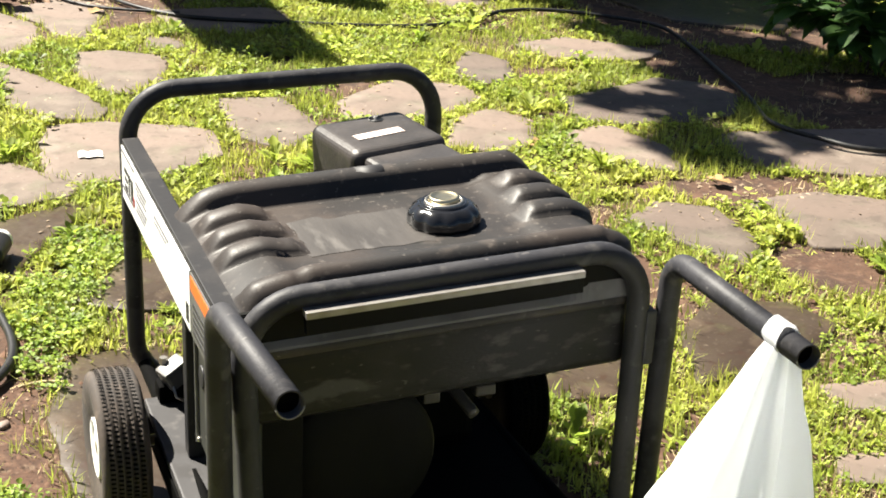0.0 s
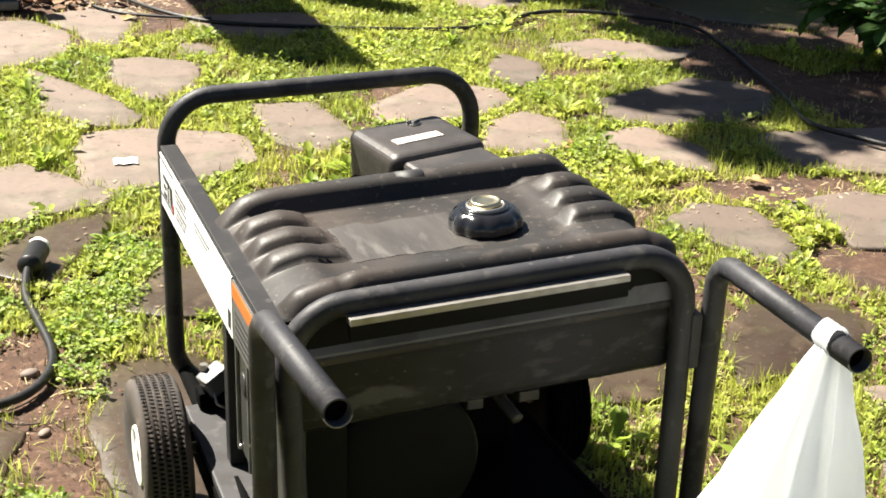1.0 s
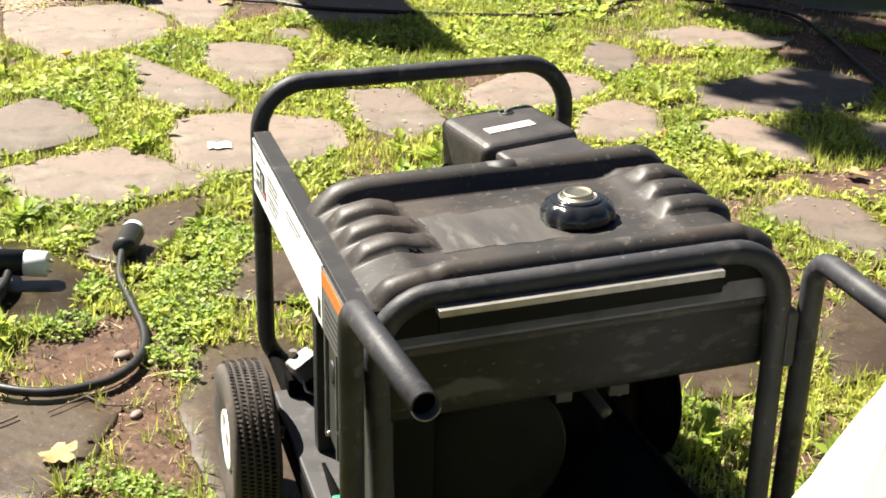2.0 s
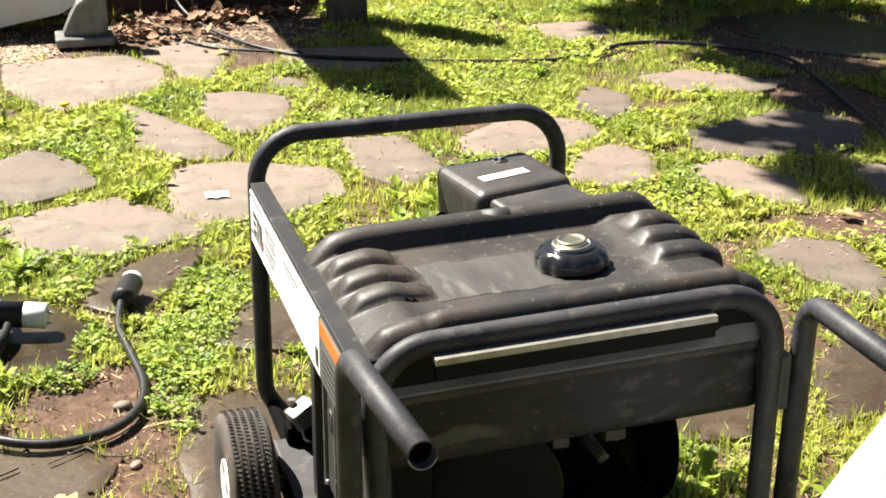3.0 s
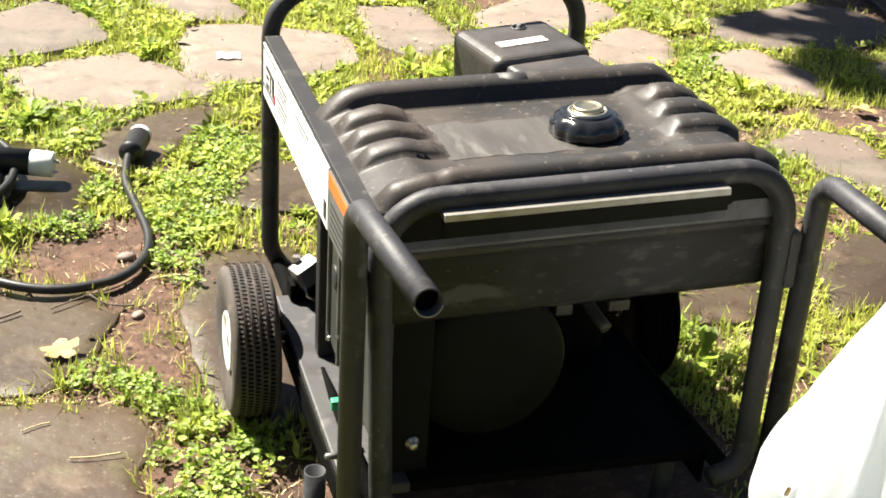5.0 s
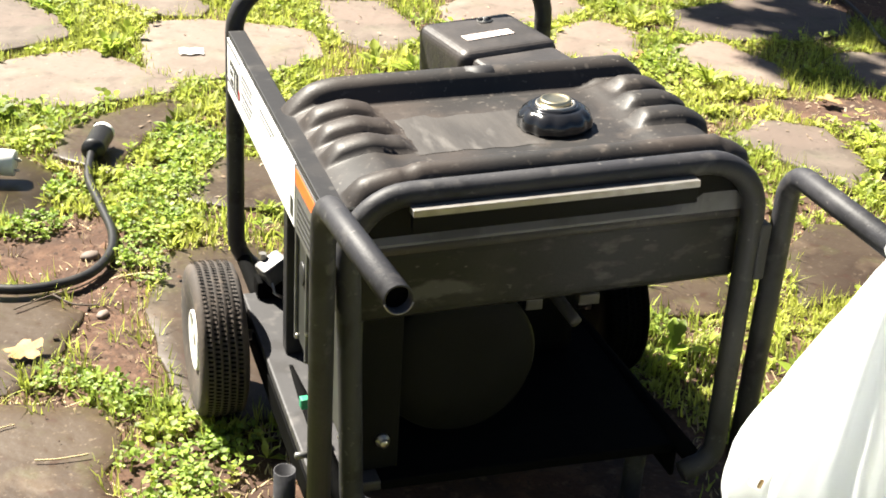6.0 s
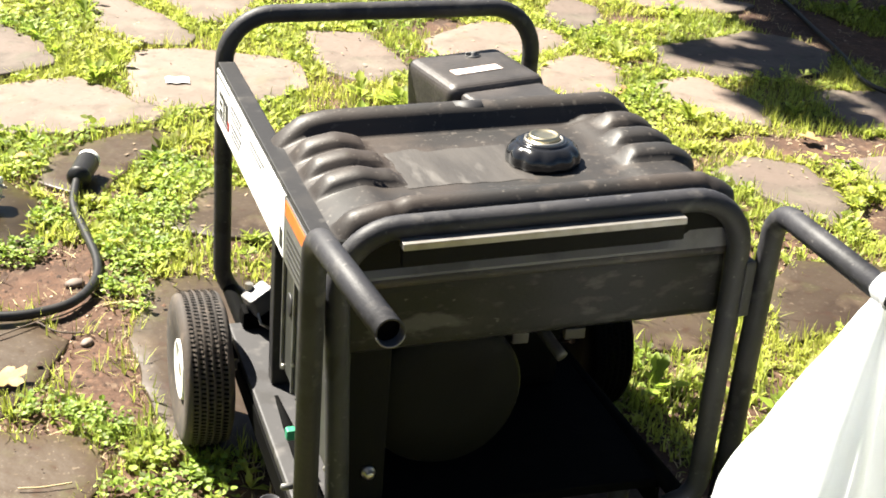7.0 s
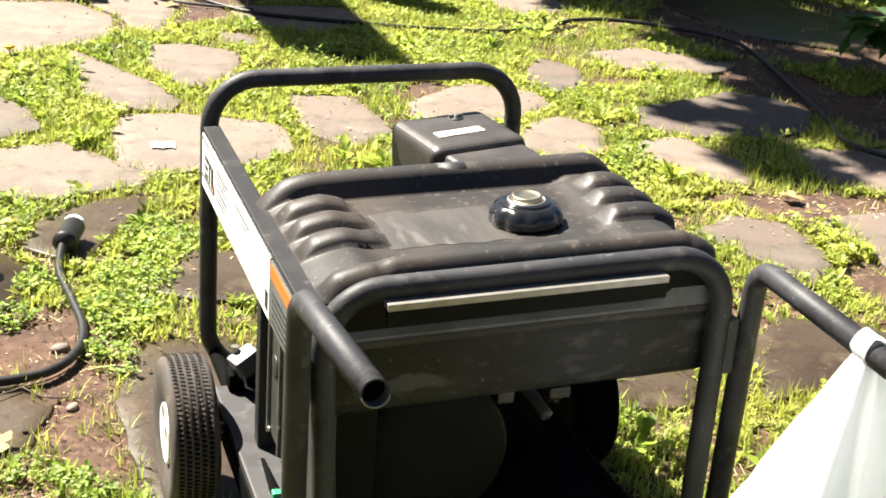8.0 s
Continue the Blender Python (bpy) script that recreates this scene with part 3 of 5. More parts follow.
def cap_body():
    """A domed cap with a lobed skirt."""
    verts, faces = [], []
    prof = ((0.050, 0.0, 0), (0.0555, 0.002, 0.6), (0.0565, 0.006, 1), (0.0560, 0.015, 1), (0.0520, 0.023, 0.8), (0.0440, 0.0295, 0.3), (0.0385, 0.0315, 0), (0.0365, 0.0312, 0), (0.0360, 0.0335, 0), (0.0345, 0.0350, 0), (0.0330, 0.0352, 0), (0.0300, 0.0338, 0))
    n = 120
    for r, h, lobe in prof:
        for k in range(n):
            a = 2 * math.pi * k / n
            q = r - lobe * 0.0032 * (0.5 - 0.5 * math.cos(11 * a)) ** 1.6
            verts.append((q * math.cos(a) + cap_at[0], q * math.sin(a) + cap_at[1], h + 0.655))
    for i in range(len(prof) - 1):
        for k in range(n):
            l = (k + 1) % n
            faces.append((i * n + k, i * n + l, (i + 1) * n + l, (i + 1) * n + k))
    faces.append(tuple((len(prof) - 1) * n + k for k in range(n)))
    return verts, faces


cap = part("fuel_cap", cap_body(), M_GLOSS, gen, "glossy black lobed fuel cap", True)
cap.matrix_local = LEANING @ Matrix.Translation((cap_at[0], cap_at[1], 0.659)) @ Matrix.Scale(1.05, 4) @ Matrix.Translation((-cap_at[0], -cap_at[1], -0.659))
part("chrome_ring", shifted(lathe([(0.0298, 0.029), (0.0298, 0.0355), (0.0285, 0.0368), (0.0262, 0.0368), (0.0255, 0.035)], 48), *cap_at, 0.655), M_STEEL, cap, "bright metal ring on the cap", True)
part("gauge", shifted(lathe([(0.0235, 0.030), (0.0235, 0.0402), (0.0222, 0.0424), (0.0200, 0.0432), (0.0185, 0.0420), (0.010, 0.0414)], 40), *cap_at, 0.655), M_BRASS, cap, "worn brass gauge knob on the cap", True)

# side plate with its labels, on the camera's side
plate = part("side_plate", join(box(-0.318, -0.310, 0.03, 0.868, 0.512, 0.624, 0.002), box(-0.318, -0.286, 0.03, 0.868, 0.6242, 0.630, 0.002)), M_BLACK, gen)
part("side_plate", join(box(0.318, 0.324, 0.03, 0.47, 0.512, 0.622, 0.002), box(0.286, 0.324, 0.03, 0.47, 0.6222, 0.628, 0.002)), M_BLACK, gen)
lab = part("white_label", box(-0.3205, -0.3182, 0.236, 0.860, 0.518, 0.620, 0.0), M_WHITE, plate, "white printed label on the side plate")
for y0, y1, z0, z1, ink in ((0.795, 0.822, 0.548, 0.557, M_INK), (0.797, 0.824, 0.564, 0.572, M_INK), (0.795, 0.826, 0.580, 0.589, M_INK), (0.765, 0.789, 0.580, 0.589, M_INK),
                            (0.772, 0.781, 0.548, 0.578, M_INK), (0.735, 0.757, 0.549, 0.588, M_INK), (0.722, 0.733, 0.545, 0.560, M_RED), (0.73, 0.86, 0.540, 0.546, M_INKGREY), (0.72, 0.855, 0.612, 0.616, M_INKGREY),
                            (0.66, 0.70, 0.597, 0.602, M_INKGREY), (0.60, 0.65, 0.597, 0.602, M_INKGREY), (0.61, 0.70, 0.588, 0.592, M_INKGREY), (0.60, 0.69, 0.579, 0.583, M_INKGREY),
                            (0.60, 0.70, 0.564, 0.569, M_INKGREY), (0.61, 0.69, 0.555, 0.559, M_INKGREY), (0.62, 0.70, 0.546, 0.550, M_INKGREY), (0.40, 0.52, 0.600, 0.604, M_INKGREY), (0.42, 0.52, 0.591, 0.594, M_INKGREY), (0.245, 0.262, 0.53, 0.56, M_INK)):
    part("print", box(-0.3217, -0.3206, y0, y1, z0, z1, 0), ink, lab)
warn = part("warning_label", box(-0.3205, -0.3182, 0.05, 0.228, 0.518, 0.620, 0.0), M_GLABEL, plate, "grey warning label with an orange band")
part("orange_band", box(-0.3217, -0.3206, 0.062, 0.224, 0.594, 0.617, 0), M_ORANGE, warn)
for k in range(5):
    part("print", box(-0.3217, -0.3206, 0.07 + 0.02 * (k % 2), 0.21, 0.528 + 0.011 * k, 0.533 + 0.011 * k, 0), M_INK, warn)

# control panel below the plate
panel = part("control_panel", box(-0.272, -0.254, 0.06, 0.43, 0.215, 0.505, 0.004), M_GREY, gen, "grey control panel with sockets")
for y in (0.43, 0.345, 0.26):
    part("panel_trim", box(-0.278, -0.272, y - 0.003, y + 0.003, 0.215, 0.500, 0.0015), M_METAL, panel)
for y, z in ((0.388, 0.44), (0.388, 0.36), (0.303, 0.44), (0.303, 0.36), (0.2, 0.43), (0.12, 0.36)):
    o = part("socket", shifted(lathe([(0.020, 0), (0.020, -0.003), (0.017, -0.004)], 24, "x"), -0.272, y, z), M_INK, panel, smooth=True)
for y, z in ((0.42, 0.49), (0.42, 0.225), (0.30, 0.225), (0.30, 0.49), (0.10, 0.225), (0.345, 0.27)):
    part("screw", shifted(lathe([(0.005, 0), (0.005, -0.004), (0.003, -0.006)], 12, "x"), -0.272, y, z), M_STEEL, panel, smooth=True)
part("green_clip", box(-0.316, -0.300, 0.190, 0.206, 0.222, 0.240, 0.003), M_GREENTAG, gen, "small green plastic ground clip")
part("panel_post", box(-0.287, -0.257, 0.455, 0.485, 0.17, 0.52, 0.003), M_BLACK, gen)

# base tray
# One tray in two colours: shaded middle near-black, sunlit wing dusty grey.
tray = part("base_tray", box(-0.218, 0.275, 0.055, 0.70, 0.150, 0.168, 0.004), M_DARK, gen, "black steel base tray, near-black for the shade on it")
part("side_wing", box(-0.322, -0.2185, 0.055, 0.70, 0.150, 0.168, 0.004), M_TRAY, tray, "dusty worn edge of the base tray, lighter where sunlit")
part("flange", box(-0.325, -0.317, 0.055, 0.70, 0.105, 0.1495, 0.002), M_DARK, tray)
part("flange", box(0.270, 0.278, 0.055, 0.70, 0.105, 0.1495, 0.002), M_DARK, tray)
for x in (-0.355, 0.240):
    part("leg", tube([(x, 0.125, 0.0 - 0.012), (x, 0.118, 0.165)], 0.0175, 16, bore=0.05), M_TUBE, gen, smooth=True)

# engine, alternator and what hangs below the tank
part("alternator", shifted(lathe([(0.060, 0.11), (0.118, 0.112), (0.126, 0.125), (0.126, 0.34), (0.10, 0.36)], 48, "y"), -0.085, 0, 0.325), M_ALT, gen, "grey round alternator end cover, darkened for the shade on it", True)
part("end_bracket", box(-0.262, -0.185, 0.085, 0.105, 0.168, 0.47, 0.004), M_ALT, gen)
part("bracket_bolt", shifted(lathe([(0.011, 0), (0.011, -0.005), (0.007, -0.006), (0.007, -0.014), (0.005, -0.016)], 18, "y"), -0.212, 0.085, 0.222), M_STEEL, gen, smooth=True)
# Engine parts share the near-black; their shade is in the colour.
eng = part("engine_block", box(-0.19, 0.22, 0.37, 0.80, 0.168, 0.50, 0.02), M_DARK, gen, "black engine block with its shade put into the colour")
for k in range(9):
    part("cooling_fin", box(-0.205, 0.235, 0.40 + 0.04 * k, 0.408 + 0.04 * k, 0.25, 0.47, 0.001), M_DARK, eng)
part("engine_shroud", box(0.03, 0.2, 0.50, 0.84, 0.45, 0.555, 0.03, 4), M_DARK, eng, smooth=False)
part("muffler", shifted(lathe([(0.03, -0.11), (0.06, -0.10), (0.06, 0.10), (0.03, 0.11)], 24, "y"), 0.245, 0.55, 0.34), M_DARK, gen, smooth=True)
part("exhaust_stub", tube(curve_points([(0.075, 0.24, 0.42), (0.085, 0.18, 0.40), (0.105, 0.12, 0.372)]), 0.010, 12), M_TRAY, gen, smooth=True)
for x0, x1 in ((0.026, 0.054), (0.115, 0.150)):
    part("tank_bracket", box(x0, x1, 0.14, 0.16, 0.390, 0.409, 0.003), M_SCUFF, gen)
carb = part("carburettor", moved(box(-0.028, 0.026, -0.02, 0.02, -0.022, 0.022, 0.007), pose(-0.265, 0.68, 0.225, 0, -25, 20)), M_METAL, gen, "bright cast metal carburettor fitting")
part("lever", tube([(-0.275, 0.665, 0.215), (-0.27, 0.645, 0.19), (-0.255, 0.64, 0.182)], 0.003, 8), M_STEEL, carb, smooth=True)
part("bolt", shifted(lathe([(0.008, 0), (0.008, 0.012)], 6), -0.285, 0.69, 0.242), M_STEEL, carb)
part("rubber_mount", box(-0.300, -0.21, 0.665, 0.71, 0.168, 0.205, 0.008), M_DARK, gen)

# air cleaner behind the tank
air = part("air_cleaner", box(0.047, 0.250, 0.690, 0.888, 0.50, 0.640, 0.026, 8), M_BOX, gen, "black plastic air cleaner housing")
air.matrix_local = Matrix.Translation((0.155, 0.77, 0.64)) @ pose(0, 0, 0.004, 0, -3, 9) @ Matrix.Translation((-0.148, -0.79, -0.64))
part("intake_lid", box(0.065, 0.240, 0.49, 0.694, 0.50, 0.629, 0.016, 4), M_BOX, air)
part("lid_bolt", shifted(lathe([(0.009, 0), (0.009, 0.004), (0.005, 0.006)], 14), 0.150, 0.60, 0.629), M_STEEL, air, smooth=True)
part("lid_bolt", shifted(lathe([(0.007, 0), (0.007, 0.003), (0.004, 0.004)], 14), 0.195, 0.575, 0.629), M_STEEL, air, smooth=True)
part("lid_label", moved(box(-0.050, 0.050, -0.014, 0.014, 0, 0.0016, 0), pose(0.138, 0.765, 0.6402, 0, 0, 2)), M_PINK, air, "faded white warning label")
nut = part("wing_nut", shifted(lathe([(0.015, 0), (0.015, 0.002), (0.006, 0.003), (0.006, 0.007), (0.004, 0.008)], 16), 0.172, 0.845, 0.640), M_METAL, air, smooth=True)
part("wing", box(0.157, 0.187, 0.843, 0.847, 0.643, 0.649, 0.002), M_METAL, nut)

# lift handles
for sx, x0, x1, z1 in ((-1, -0.333, -0.333, 0.712), (1, 0.357, 0.341, 0.676)):
    h = part("lift_handle", tube(fillet([(x0, 0.005 if sx > 0 else -0.022, 0.03 if sx > 0 else 0.06), (x0 + 0.004 * sx, -0.004 if sx > 0 else -0.028, 0.678 if sx < 0 else 0.664), (x1, -0.374, z1)], 0.05, 9), TR, 18, bore=0.12), M_TUBE, gen, smooth=True)
    end, way = Vector((x1, -0.374, z1)), Vector((x1 - x0 - 0.004 * sx, -0.370, z1 - (0.676 if sx < 0 else 0.664))).normalized()
    # Near-black disc set in the open end to paint the bore's shade.
    part("bore_shade", tube([end - way * 0.018, end - way * 0.016], TR * 0.862, 18), M_DARK, h)
    _s = way.cross(Vector((0, 0, 1))).normalized()
    _u = _s.cross(way)
    # Lower half only: worn edge plus the highlight on the lip, as pale metal.
    part("worn_lit_rim", tube([end + (_s * math.cos(math.pi * k / 14) + _u * math.sin(math.pi * k / 14)) * TR * 0.94 for k in range(15, 28)], 0.0010, 8), M_EDGE, h, "worn edge of the tube with its lit lower lip", True)
    part("hinge_plate", box(min(sx * 0.318, sx * 0.336), max(sx * 0.318, sx * 0.336), -0.018, 0.016, 0.495, 0.585, 0.004), M_TUBE, h)
    part("hinge_pin", shifted(lathe([(0.005, 0), (0.005, 0.018 * sx), (0.003, 0.020 * sx)], 14, "x"), sx * 0.345, 0, 0.27), M_METAL, h, smooth=True)


# wheels
def wheel(x, y, r, w, sx, rubber):
    """A pneumatic wheel with a ribbed tread and a white rim; sx is the side its face looks to."""
    prof = [(r * 0.37, -w * 0.33), (r * 0.5, -w * 0.43), (r * 0.72, -w * 0.47), (r * 0.86, -w * 0.5), (r * 0.95, -w * 0.44)]
    for k in range(6):
        a = -w * 0.37 + w * 0.74 * k / 5
        crown = r - 0.006 * (2 * a / w) ** 2
        if k:
            prof += [(crown - 0.0045, a - w * 0.148 + 0.004), (crown - 0.0045, a - w * 0.148 + 0.0075), (crown, a - w * 0.148 + 0.0085)]
        prof.append((crown, a))
    prof += [(r * 0.95, w * 0.44), (r * 0.86, w * 0.5), (r * 0.72, w * 0.47), (r * 0.5, w * 0.43), (r * 0.37, w * 0.33)]
    hub = part("wheel", shifted(lathe([(0.010, -w * 0.42), (0.014, -w * 0.40), (0.014, w * 0.40), (0.010, w * 0.42)], 20, "x"), x, y, r), M_STEEL, gen, "pneumatic wheel with white steel rim", True)
    part("tyre", shifted(lathe(prof, 72, "x"), x, y, r), rubber, hub, "black rubber tyre with ribbed tread", True)
    f = sx * w
    part("rim", shifted(lathe([(0.012, f * 0.40), (0.02, f * 0.42), (r * 0.27, f * 0.38), (r * 0.32, f * 0.40), (r * 0.37, f * 0.45), (r * 0.39, f * 0.43), (r * 0.38, f * 0.3), (r * 0.38, -f * 0.3)], 48, "x"), x, y, r), M_RIM, hub, smooth=True)
    bm_v, bm_f = [], []
    n = 104
    for row in range(5):
        a = -w * 0.37 + w * 0.148 * row + 0.0058
        for k in range(n):
            t0 = 2 * math.pi * (k + 0.5 * (row % 2)) / n
            base = len(bm_v)
            for dt, dx in ((0, -0.0042), (0.028, -0.0042), (0.036, 0.0042), (0.008, 0.0042)):
                bm_v.append((x + a + dx, y + (r + 0.0006) * math.cos(t0 + dt), r + (r + 0.0006) * math.sin(t0 + dt)))
            bm_f.append((base, base + 1, base + 2, base + 3))
    tagged(part("tread_sipe", (bm_v, bm_f), M_DARK, hub), kind="stuff")
    return hub


wheel(-0.392, 0.585, 0.142, 0.088, -1, M_RUBBER)
# Far tyre gets the near-black in place of rubber, painting its shade.
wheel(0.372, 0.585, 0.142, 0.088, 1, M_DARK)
part("axle", tube([(-0.39, 0.585, 0.142), (0.37, 0.585, 0.142)], 0.010, 12), M_STEEL, gen, smooth=True)

# ---- plastic bag on the handle ----
def bag():
    verts, faces = [], []
    rows, cols = 46, 72
    for j in range(rows + 1):
        f = j / rows
        z = 0.668 - 0.52 * f
        wide = 0.018 + 0.074 * min(1, f / 0.52) ** 0.85 if f < 0.52 else 0.092 - 0.02 * ((f - 0.52) / 0.48) ** 2
        deep = 0.012 + 0.08 * min(1, f / 0.6) ** 1.2
        if f > 0.92:
            wide *= 1 - 0.5 * ((f - 0.92) / 0.08) ** 2
            deep *= 1 - 0.6 * ((f - 0.92) / 0.08) ** 2
        cx = 0.345 - 0.064 * min(1, f * 1.8)
        cy = -0.31 - 0.015 * f
        for i in range(cols):
            a = 2 * math.pi * i / cols
            fold = 0.16 * math.sin(7 * a + 2.0 * f) * (1 - 0.75 * f) + 0.10 * math.sin(13 * a - 3 * f) * (1 - 0.6 * f)
            fold += 0.16 * noise.noise((2.2 * math.cos(a), 2.2 * math.sin(a), 4.0 * f)) + 0.05 * noise.noise((6 * math.cos(a), 6 * math.sin(a), 9 * f))
            fold += 0.42 * (abs(math.sin(3.5 * a + 1.4 * f + 0.4)) - 0.55) * (1 - 0.55 * f) + 0.07 * abs(math.sin(9 * a + 5 * f))
            k = 1 + fold
            sq = 1 / (abs(math.cos(a)) ** 2.6 + abs(math.sin(a)) ** 2.6) ** (1 / 2.6)
            verts.append((cx + wide * k * sq * math.cos(a), cy + deep * k * sq * math.sin(a), z))
    for j in range(rows):
        for i in range(cols):
            l = (i + 1) % cols
            faces.append((j * cols + i, (j + 1) * cols + i, (j + 1) * cols + l, j * cols + l))
    faces.append(tuple(rows * cols + i for i in range(cols))[::-1])
    return verts, faces


carrier = thing("plastic_bag", (0, 0, 0), "white plastic carrier bag hanging from the generator handle", "bag")
part("pouch", bag(), M_BAG, carrier, smooth=True)
loop = [(0.3415 + 0.0190 * math.cos(a), -0.312, 0.6785 + 0.0195 * math.sin(a)) for a in [radians(d) for d in range(-60, 250, 20)]]


def strap(path, half):
    v, f = [], []
    for i, p in enumerate(path):
        for k in range(5):
            u = (k / 4 - 0.5) * 2
            v.append((p[0], p[1] + half * u, p[2] + 0.003 * math.sin(7 * u + i)))
    for i in range(len(path) - 1):
        for k in range(4):
            f.append((i * 5 + k, i * 5 + k + 1, i * 5 + k + 6, i * 5 + k + 5))
    return v, f


part("strap", strap(loop, 0.017), M_BAG, carrier, smooth=True)
part("tie_end", moved(box(-0.012, 0.012, -0.003, 0.003, -0.02, 0.02, 0.002), pose(0.180, -0.335, 0.385, 0, 35, 10)), M_BAG, carrier)
part("printed_mark", moved(box(-0.003, 0.003, -0.0025, 0.0025, -0.006, 0.006, 0.001), pose(0.176, -0.339, 0.375, 0, 20, 10)), M_DRY, carrier, "small orange printed mark")

# ---- extension cords ----
CR = 0.0108
cord = thing("extension_cord", (-0.9, 1.6, 0), "thick black coiled extension cord lying on the flagstones", "cord")
COILS = ((-1.05, 1.68, 0.235, 1.20), (-1.07, 1.66, 0.225, 1.12), (-1.12, 1.72, 0.250, 1.05), (-1.05, 1.70, 0.250, 1.25), (-1.13, 1.69, 0.215, 1.15), (-1.22, 1.66, 0.225, 1.22), (-1.16, 1.70, 0.235, 1.15))
loops = []
for k in range(len(COILS) - 1):
    for a in range(0, 360, 20):
        t, f = radians(a + 110), a / 360
        cx, cy, r, e = (p + (q - p) * f for p, q in zip(COILS[k], COILS[k + 1]))
        loops.append((cx + r * 1.05 * math.cos(t), cy + r * e * math.sin(t), 0.022 + 0.0095 * (k + f) + 0.005 * math.sin(3 * t)))
free = [(-1.22, 1.46, 0.024), (-1.08, 1.38, 0.022), (-0.96, 1.27, 0.02), (-0.84, 1.13, 0.022), (-0.72, 1.085, 0.018), (-0.60, 1.12, 0.016), (-0.535, 1.21, 0.018), (-0.515, 1.33, 0.018), (-0.53, 1.50, 0.020), (-0.545, 1.64, 0.024), (-0.535, 1.74, 0.034), (-0.525, 1.79, 0.040)]


def local(path, ob):
    return [Vector(p) - ob.location for p in path]


part("coil", tube(local(curve_points(loops, 4), cord), CR, 12), M_CORD, cord, smooth=True)
part("free_end", tube(local(curve_points(free, 8), cord), CR, 12), M_CORD, cord, smooth=True)
part("lead", tube(local(curve_points([(-1.55, 1.90, 0.05), (-1.2, 1.83, 0.075), (-0.95, 1.76, 0.078), (-0.86, 1.735, 0.066)], 8), cord), CR, 12), M_CORD, cord, smooth=True)


def connector(a, b, r, name, label, black):
    """A moulded connector from a to b: black body, strain relief and a white nylon face."""
    a, b = Vector(a), Vector(b)
    m = (b - a).to_track_quat("Z", "Y").to_matrix().to_4x4()
    n = (b - a).length
    v, f = lathe([(r * 0.5, 0), (r * 0.8, 0.01), (r, 0.014), (r, 0.026), (r * 0.92, 0.028), (r * 0.98, n * black)], 28)
    body = part(name, ([m @ Vector(p) + a - cord.location for p in v], f), M_CORD, cord, label, True)
    v, f = lathe([(r * 0.94, n * black), (r * 0.96, n * black + 0.001), (r * 0.96, n * 0.985), (r * 0.90, n)], 28)
    part("nylon_face", ([m @ Vector(p) + a - cord.location for p in v], f), M_NYLON, body, "white nylon connector face", True)
    for k in range(3):
        t = 2 * math.pi * k / 3
        v, f = lathe([(0.003, n), (0.003, n + 0.012)], 8)
        part("blade", ([m @ (Vector(p) + Vector((r * 0.5 * math.cos(t), r * 0.5 * math.sin(t), 0))) + a - cord.location for p in v], f), M_STEEL, body)
    return body


connector((-0.527, 1.775, 0.040), (-0.487, 1.90, 0.048), 0.031, "plug", "black locking plug with a white face", 0.86)
connector((-0.875, 1.738, 0.066), (-0.715, 1.700, 0.054), 0.034, "socket_end", "black locking connector with a white face", 0.66)

# ---- hoses along the back ----
hose = thing("black_hose", (1.5, 4.2, 0), "thin black soaker hose lying across the grass", "hose")
part("hose_run", tube(local(curve_points([(0.02, 5.74, 0.19), (0.09, 5.52, 0.06), (0.19, 5.2, 0.018), (0.32, 4.83, 0.016), (0.47, 4.60, 0.014), (0.64, 4.48, 0.014), (0.85, 4.38, 0.016), (1.16, 4.25, 0.016), (1.54, 4.17, 0.014), (1.8, 4.24, 0.018), (2.03, 4.34, 0.028), (2.25, 4.30, 0.03), (2.48, 4.17, 0.02), (2.64, 3.95, 0.016), (2.58, 3.55, 0.014), (2.48, 3.17, 0.014), (2.36, 2.75, 0.02), (2.24, 2.42, 0.028), (2.30, 2.2, 0.03), (2.42, 2.05, 0.026), (2.8, 1.95, 0.02)], 8), hose), 0.0095, 10), M_CORD, hose, smooth=True)
wire = thing("black_cable", (0.2, 4.9, 0), "thin black cable lying on the stone by the house", "cable")
part("cable_run", tube(local(curve_points([(-0.1, 5.45, 0.05), (0.0, 5.1, 0.02), (0.12, 4.86, 0.014), (0.3, 4.72, 0.014), (0.52, 4.62, 0.014)], 8), wire), 0.007, 8), M_CORD, wire, smooth=True)

# ---- by the house: green hose on a reel, downspout foot, wall ----
gh = thing("garden_hose", (-1.25, 4.8, 0), "green garden hose hanging in a loop from its reel", "hose")
part("hose_loop", tube(local(curve_points([(-1.42, 4.78, 0.05), (-1.30, 4.70, 0.035), (-1.18, 4.68, 0.04), (-1.08, 4.72, 0.09), (-1.04, 4.78, 0.19), (-1.06, 4.82, 0.32), (-1.12, 4.85, 0.44)], 8), gh), 0.026, 14), M_HOSEGREEN, gh, smooth=True)
reel = part("reel_drum", ([(v[0], v[1], v[2]) for v in shifted(lathe([(0.20, -0.16), (0.21, -0.15), (0.16, -0.14), (0.16, 0.28), (0.21, 0.29), (0.20, 0.30)], 36, "x"), -0.14, 0.22, 0.27)[0]], lathe([(0, 0)] * 6, 36, "x")[1]), M_CANGREEN, gh, "dark green plastic hose reel", True)
part("reel_foot", box(-0.30, 0.16, 0.10, 0.34, 0, 0.06, 0.01), M_CANGREEN, gh)

foot = thing("downspout_foot", (-0.43, 5.10, 0), "grey galvanised steel post foot on the paving", "post foot")
part("base_plate", box(-0.135, 0.135, -0.11, 0.11, 0.012, 0.055, 0.012, 3), M_METAL, foot)
bm = bmesh.new()
